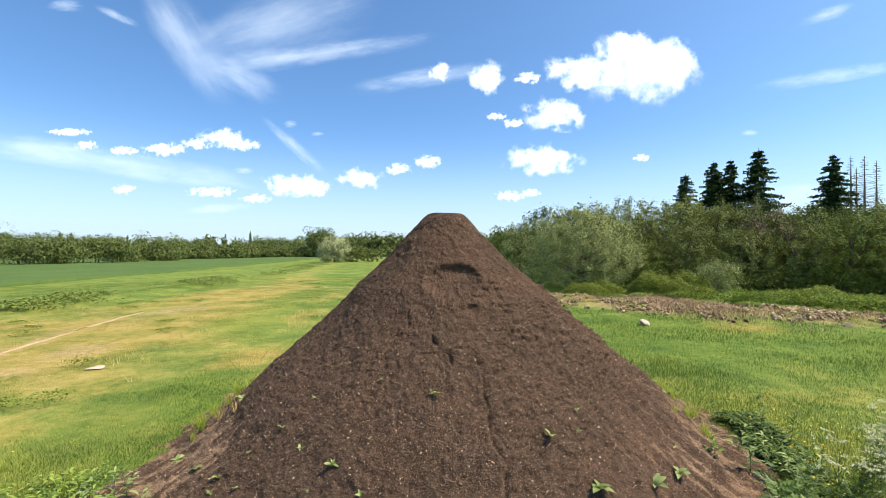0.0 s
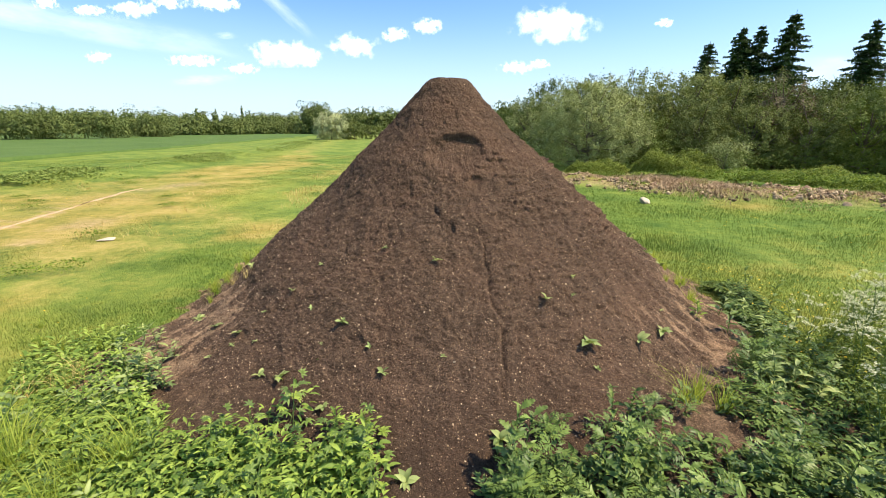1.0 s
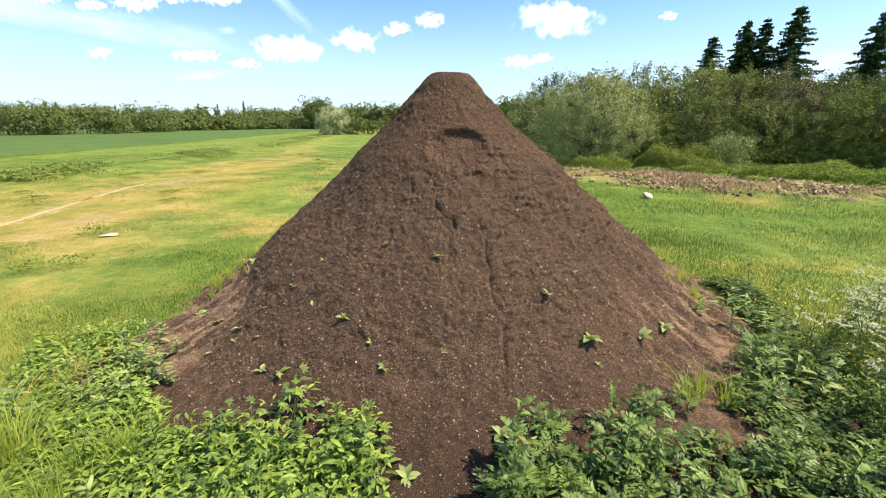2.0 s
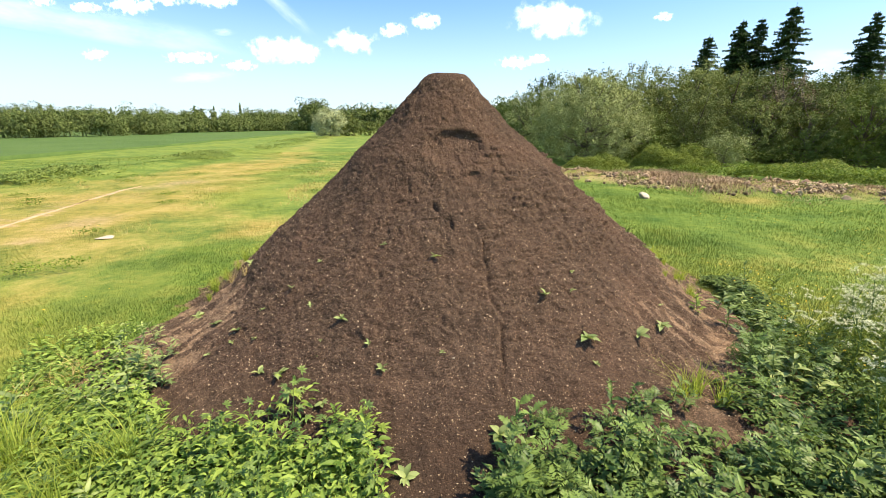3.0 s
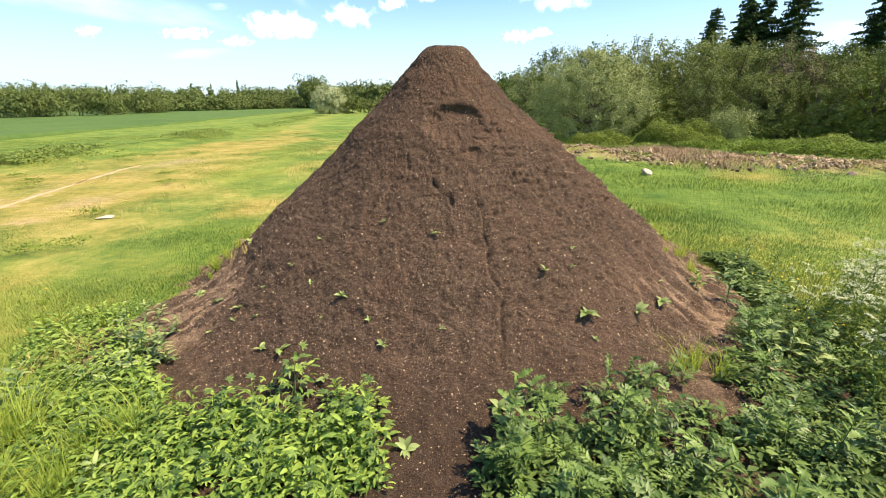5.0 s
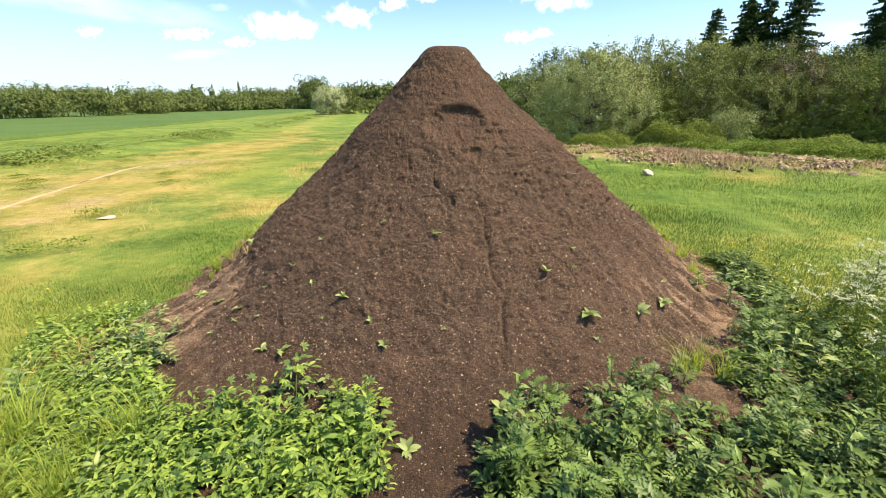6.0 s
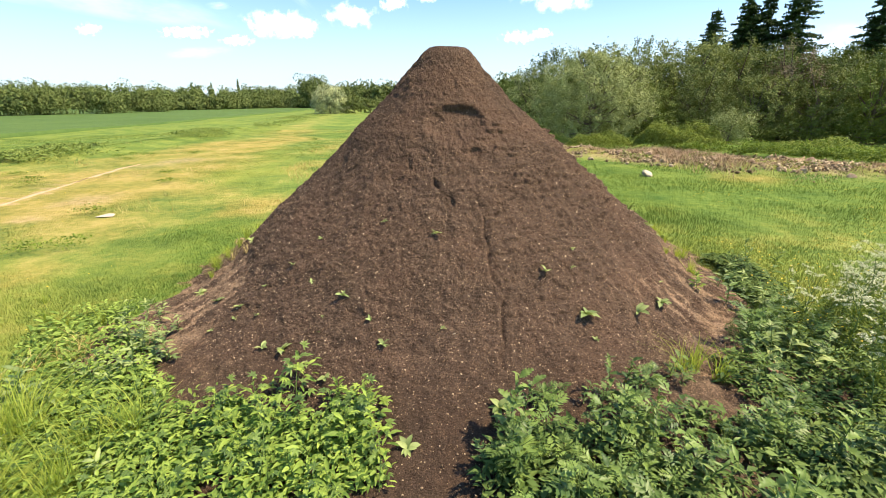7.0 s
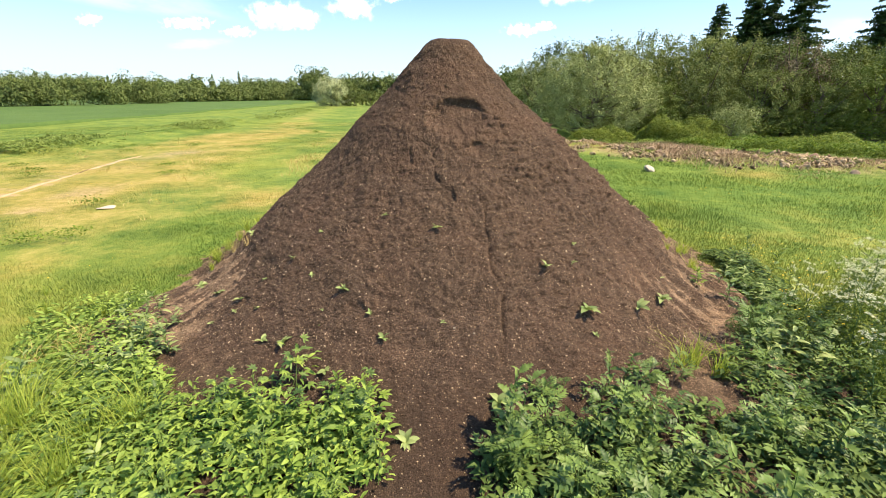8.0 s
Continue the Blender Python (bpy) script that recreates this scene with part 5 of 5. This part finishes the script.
def build_trees():
    r = np.random.default_rng(71)
    grp = "trees of the overgrown hedge"
    hedge = [broad_tree("hedge_tree", "dense green broadleaf tree in the overgrown hedge", 5.5, 2.4, 12000, 0.14, M_TREE, 600 + k, 0.15, 22, grp) for k in range(3)]
    hedge += [broad_tree("hedge_tree", "olive green broadleaf tree in the overgrown hedge", 5.4, 2.3, 12000, 0.135, M_TREE_OLIVE, 620 + k, 0.15, 22, grp) for k in range(2)]
    for x, y, s, k in ((11.6, 33.5, 0.98, 0), (14.2, 33.0, 1.05, 3), (17.0, 32.0, 1.12, 4), (19.6, 31.0, 1.04, 4), (21.6, 30.0, 1.0, 0), (24.3, 29.0, 0.93, 1), (27.2, 28.0, 0.93, 2),
                       (30.2, 27.4, 0.94, 0), (33.4, 27.0, 0.96, 1), (36.5, 27, 1.1, 2), (40, 27, 1.1, 0), (44, 27, 1.1, 1),
                       (13.2, 28.6, 0.62, 0), (16.0, 28.2, 0.74, 4), (18.8, 27.2, 0.74, 3), (21.4, 26.0, 0.76, 4), (23.8, 25.2, 0.82, 0), (26.4, 24.4, 0.80, 1), (29.2, 24.0, 0.84, 2), (32.5, 23.6, 0.9, 0),
                       (12.5, 37.5, 1.2, 0), (16.0, 37.0, 1.25, 4), (20.0, 36.0, 1.28, 3), (24.5, 35.0, 1.08, 4), (29.0, 34.0, 1.06, 2), (34.5, 33.0, 1.06, 1), (27.2, 33.0, 1.06, 3), (22.4, 33.0, 1.12, 4), (31.6, 31.0, 1.12, 3), (9.8, 41.0, 1.15, 2), (7.6, 43.0, 0.95, 0)):
        plant_tree(hedge[k], x, y, r, s)
    willow = broad_tree("willow_bush", "large rounded willow bush with silvery green leaves", 5.2, 3.3, 46000, 0.105, M_WILLOW, 640, 0.1, 40, "", 0.42)
    plant_tree(willow, 9.3, 28.6, r, 1.0)
    back = broad_tree("willow_bush", "silvery willow behind the large rounded bush", 4.6, 2.0, 9000, 0.12, M_WILLOW, 641, 0.3, 14)
    plant_tree(back, 6.6, 33.0, r, 1.0)
    small = broad_tree("willow_bush", "small silvery willow shrub above the rubble bank", 1.9, 1.05, 4200, 0.085, M_WILLOW, 642, 0.1, 10)
    plant_tree(small, 14.9, 23.4, r, 1.0)
    withered = broad_tree("withered_tree", "half-withered brown tree in the overgrown hedge", 5.4, 1.7, 5000, 0.12, leaf_material("withered_leaf", (0.090, 0.075, 0.040), (0.270, 0.215, 0.130), through_light=0.1, scale=1.3, blend=0.7), 644, 1.4, 22)
    plant_tree(withered, 21.3, 28.3, r, 0.98)
    drop_proto(withered)
    grp = "tall spruces behind the hedge"
    live = [spruce("spruce_tree", "tall dark spruce rising behind the hedge", 14.0, 660 + k, False, grp) for k in range(3)]
    bare = [spruce("dead_spruce", "bare dead spruce standing behind the hedge", 13.0, 680 + k, True, "dead spruces") for k in range(2)]
    for x, y, s, k in ((31.2, 55, 0.90, 0), (33.5, 53, 0.985, 1), (35.3, 52.5, 0.99, 2), (36.9, 50.0, 1.05, 0), (45.6, 50, 1.0, 1), (34.4, 53.5, 0.92, 1)):
        plant_tree(live[k], x, y, r, s)
    for x, y, s, k in ((47.7, 50, 1.06, 0), (49.3, 50, 1.06, 1), (51.0, 50.3, 1.02, 0), (50.3, 52, 0.98, 1)):
        plant_tree(bare[k], x, y, r, s)
    for root in hedge + [willow, back, small] + live + bare:
        drop_proto(root)


def leafy_mass(name, label, category, x, y, height, leaf, mat, r):
    """A low mass of herbage: leaves through a lumpy height over the ground."""
    z0 = ground_z(x, y)
    p = np.stack([x, y, 0 * x], 1)
    lump = height * (0.65 + 0.5 * fbm(p, 0.9, 3, 83))
    c = np.stack([x, y, z0 + lump * r.uniform(0.15, 1.0, len(x)) ** 0.55], 1)
    v, f = leaf_cloud(c, np.tile([0.0, -0.2, 1.0], (len(x), 1)), leaf, r, 0.8, 0.45)
    return tagged(new(name, mesh_np(name, v, f, mat)), label, category, kind="stuff")


def build_herbage():
    r = np.random.default_rng(81)
    # nettles behind the rubble bank
    n = 44000
    x = r.uniform(9.5, 24, n)
    y = bank_line(x) + 1.5 + np.abs(r.normal(0, 2.2, n))
    keep = fbm(np.stack([x, y, 0 * x], 1), 1.4, 3, 84) > -0.2 + 0.5 * (1 - smooth(10, 13, x))
    x, y = x[keep], y[keep]
    leafy_mass("nettle_fringe", "dense green nettles behind the rubble bank", "nettles", x, y, 0.75 + 0 * x, 0.10, M_HERB, r)
    n = 12000
    x = r.uniform(5.0, 19, n)
    y = bank_line(x) - 0.5 + r.normal(0, 1.5, n)
    keep = fbm(np.stack([x, y, 0 * x], 1), 0.9, 3, 86) > 0.30
    leafy_mass("bank_weeds", "fresh green weed tufts among the stones of the bank", "weeds", x[keep], y[keep], 0.34 + 0 * x[keep], 0.07, M_HERB, r)
    for cx, cy, rx, ry, h, count in ((12.2, 23.0, 2.3, 1.5, 2.1, 24000), (8.4, 24.0, 1.8, 1.0, 1.1, 9000), (17.5, 20.5, 2.4, 1.2, 0.9, 7000)):
        a, d = r.uniform(0, 6.28, count), np.sqrt(r.uniform(0, 1, count))
        x, y = cx + rx * d * np.cos(a), cy + ry * d * np.sin(a)
        leafy_mass("bramble_mound", "rounded green bramble mound above the rubble bank", "bramble", x, y, h * np.sqrt(np.clip(1.02 - d * d, 0, 1)), 0.085, M_BRAMBLE, r)
    # shrubs that close the hedge towards the ground
    n = 15000
    x = r.uniform(12.5, 34, n)
    y = 27.2 - 0.16 * (x - 12) + r.normal(0, 0.7, n)
    leafy_mass("hedge_shrubs", "dark leafy shrubs along the hedge's foot", "shrubs", x, y, 1.9 + 0 * x, 0.14, M_TREE, r)
    # rough weed strips in the meadow
    n = 26000
    y = np.exp(r.uniform(math.log(17.0), math.log(80), n))
    x = -17.6 + 0.6 * smooth(24, 27, y) - 0.11 * np.clip(y - 30, 0, 200) + r.normal(0, 0.62, n) * (1 + 0.012 * y)
    p = np.stack([x * 0.3, y * 0.16, 0 * x], 1)
    keep = (fbm(p, 1.0, 2, 85) > -0.08) & (np.abs(y - 24.9 - 0.5 * np.sin(x * 2)) > 1.3)
    leafy_mass("weed_strip", "dark green strip of rough weeds across the meadow", "weeds", x[keep], y[keep], 0.40 + 0 * x[keep], 0.13, M_HERB_DARK, r)
    # scattered weed clumps
    n = 5000
    k = r.integers(0, 26, n)
    cx, cy = r.uniform(-16, -5.5, 26), np.exp(r.uniform(math.log(6), math.log(40), 26))
    x, y = cx[k] * (1 + cy[k] * 0.01) + r.normal(0, 0.16, n), cy[k] + r.normal(0, 0.16, n)
    leafy_mass("weed_clumps", "scattered low weed clumps in the dry grass", "weeds", x, y, 0.22 + 0 * x, 0.05, M_HERB, r)


M_HERB = leaf_material("herb_leaf", (0.065, 0.115, 0.014), (0.210, 0.280, 0.040), through_light=0.3, scale=2.0)
M_BRAMBLE = leaf_material("bramble_leaf", (0.080, 0.125, 0.020), (0.270, 0.320, 0.060), through_light=0.3, scale=1.5)
M_HERB_DARK = leaf_material("herb_leaf_dark", (0.110, 0.165, 0.040), (0.270, 0.330, 0.080), through_light=0.25, scale=1.0)


# ================= distance =================
def forest_mesh(name, label, line, count, rows, tall, r, leaf=0.55, per=420, spiky=0.25, wide=0.34):
    """A wood along a line of (x, y): many crowns with uneven tops, and trunks under them."""
    line = np.asarray(line, float)
    seg = np.concatenate([[0], np.cumsum(np.hypot(*np.diff(line, axis=0).T))])
    pieces, trunks = [], []
    for k in range(count):
        s = r.uniform(0, seg[-1])
        px, py = np.interp(s, seg, line[:, 0]), np.interp(s, seg, line[:, 1])
        back = r.uniform(0, rows)
        away = unit(np.array([px, py]))
        px, py = px + away[0] * back, py + away[1] * back
        h = tall * r.uniform(0.75, 1.12) * (1 + 0.25 * (back / max(rows, 1)))
        n = per
        if r.uniform() < spiky:
            u = r.uniform(0, 1, n) ** 0.8
            rad = h * 0.17 * (1 - u) + 0.1
            a = r.uniform(0, 6.28, n)
            c = np.stack([np.cos(a) * rad, np.sin(a) * rad, h * (0.12 + 0.98 * u)], 1)
            d = np.stack([np.cos(a), np.sin(a), 0 * a + 0.3], 1)
        else:
            c, d, _, _ = crown_points(r, n, h, h * r.uniform(0.8, 1.2) * wide, h * 0.02, 9)
        inner = r.uniform(0, 1, len(c)) < 0.22
        heart = np.array([0, 0, h * 0.42])
        c = np.where(inner[:, None], heart + (c - heart) * 0.62, c)
        v, f = leaf_cloud(c + [px, py, 0], d, leaf * np.where(inner, 2.1, 1.0) * r.uniform(0.85, 1.15), r, 0.7, 0.7)
        pieces.append((v, f))
        v, f = tube(np.array([[px, py, -0.2], [px, py, h * 0.45], [px, py, h * 0.8]]), [0.14, 0.1, 0.04], 4)
        trunks.append((v, np.concatenate([f[:, :3], f[:, [0, 2, 3]]])))
    v, f = joined(pieces + trunks)
    me = mesh_np(name, v, f, M_FOREST)
    return tagged(new(name, me), label, "forest", kind="stuff")


def build_distance():
    r = np.random.default_rng(91)
    forest_mesh("forest_edge", "leafy green forest edge behind the crop field", [(-150, 62), (-72, 70), (-64, 83), (-62, 100)], 120, 8, 5.8, r, 0.25, 950, 0.0, 0.48)
    forest_mesh("young_wood", "even row of young trees along the crop field", [(-78, 104), (-66, 130), (-60, 152), (-50, 170)], 160, 5, 4.6, r, 0.42, 330, 0.0, 0.47)
    forest_mesh("far_forest", "tall mixed forest on the skyline", [(-250, 150), (-170, 210), (-115, 235), (-60, 240)], 330, 26, 9.8, r, 0.85, 210, 0.05, 0.38)
    forest_mesh("birch_group", "tall birches at the end of the field", [(-51, 158), (-41, 160)], 20, 5, 10.3, r, 0.55, 520, 0.0)
    forest_mesh("far_wood", "mixed green wood at the end of the meadow", [(-42, 178), (-8, 176), (22, 170), (36, 160)], 175, 12, 9.2, r, 0.7, 360, 0.0, 0.44)
    forest_mesh("far_wood", "mixed green wood behind the hedge", [(6, 122), (34, 96)], 24, 12, 8.4, r, 0.6, 420, 0.0, 0.42)
    forest_mesh("far_thicket", "low green thicket along the far wood's foot", [(-52, 156), (-42, 166), (-8, 166), (24, 158)], 110, 4, 3.4, r, 0.5, 170, 0.0, 0.85)
    proto = broad_tree("willow_bush", "pale silvery willow bush far across the meadow", 5.2, 3.0, 12000, 0.28, leaf_material("pale_willow_leaf", (0.210, 0.245, 0.110), (0.520, 0.550, 0.300), through_light=0.16, scale=0.8, blend=0.6), 700, 0.2, 14, "", 0.9)
    plant_tree(proto, -23.8, 94, r, 1.05)
    proto2 = broad_tree("green_bush", "round green bush far across the meadow", 3.4, 2.2, 3000, 0.28, M_TREE_OLIVE, 701, 0.1, 9)
    for x, y, s in ((-19.4, 96, 1.0), (-16.4, 99, 0.9), (-21.5, 102, 1.15)):
        plant_tree(proto2, x, y, r, s)
    drop_proto(proto)
    drop_proto(proto2)


def cloud(sx, sz, w, h, lean, mat, label, far=3000.0):
    """A far cloud on a gently bulging sheet; sx and sz are slopes from the horizon's middle, w and h its spread."""
    asp = w / h
    u, v = np.linspace(-1, 1, 13), np.linspace(-1, 1, 9)
    x, z = (u[:, None] * asp + 0 * v).ravel(), (v[None, :] + 0 * u[:, None]).ravel()
    y = 0.15 * ((x / asp) ** 2 + z * z)
    i, j = np.meshgrid(np.arange(12), np.arange(8), indexing="ij")
    a = i * 9 + j
    me = mesh_np("cloud", np.stack([x, y, z], 1), np.stack([a, a + 9, a + 10, a + 1], -1).reshape(-1, 4), mat, True)
    ob = tagged(new("cloud", me), label, "cloud", "clouds in the summer sky", "structure")
    ob.matrix_world = pose(sx * far, far, sz * far, 0, lean, 0) @ Matrix.Scale(h * far * 0.5, 4)
    return ob


def build_clouds():
    k = 1 / 760
    white, thin = "bright white cumulus cloud in the blue sky", "thin white streak of high cloud"
    for px, pz, w, h in ((1145, 338, 270, 165), (1035, 326, 190, 88), (1190, 352, 150, 120), (1115, 368, 160, 80), (985, 250, 150, 80), (962, 168, 180, 75), (862, 315, 85, 80), (778, 323, 60, 50), (935, 312, 70, 30),
                         (637, 133, 105, 50), (520, 122, 150, 55), (555, 116, 80, 45), (390, 206, 120, 46), (425, 192, 90, 30), (290, 184, 115, 34)):
        cloud((px - 784) * k, pz * k, w * k, h * k * 0.95, 0, M_CUMULUS, white)
    for px, pz, w, h in ((905, 100, 85, 26), (942, 106, 45, 18), (705, 148, 65, 26), (757, 162, 65, 30), (1138, 168, 45, 18), (372, 108, 120, 24), (450, 96, 75, 22), (215, 181, 75, 20), (150, 191, 60, 20),
                         (120, 214, 110, 18), (215, 112, 60, 24), (345, 194, 70, 26), (880, 242, 50, 18), (910, 230, 50, 22)):
        cloud((px - 784) * k, pz * k, w * k, h * k, 0, M_CUMULUS, white)
    for px, pz, w, h, lean in ((575, 358, 460, 44, -9), (470, 350, 200, 40, -4), (750, 313, 320, 44, -9), (320, 395, 330, 110, 55), (420, 318, 200, 70, 28), (525, 185, 190, 26, 42), (220, 160, 620, 60, 9), (60, 185, 420, 60, 8),
                               (1480, 316, 320, 34, -9), (203, 422, 100, 20, 25), (385, 78, 140, 22, -3)):
        cloud((px - 784) * k, pz * k, w * k, h * k, lean, M_CIRRUS, thin, 3300.0)
    for px, pz, w, h, lean in ((1470, 425, 130, 30, -18), (110, 441, 80, 26, 0), (480, 415, 420, 150, -15), (1420, 105, 150, 50, 0), (430, 145, 50, 14, 0), (512, 228, 30, 16, 0), (1330, 212, 40, 14, 0), (560, 210, 30, 10, 0)):
        cloud((px - 784) * k, pz * k, w * k, h * k, lean, M_CIRRUS, thin, 3300.0)


build_ground()
build_crop_field()
build_rut()
build_pile()
build_trees()
build_herbage()
build_distance()
build_clouds()
build_grass()
build_stones()
build_grit()
build_weeds()
build_tufts()
build_umbels()
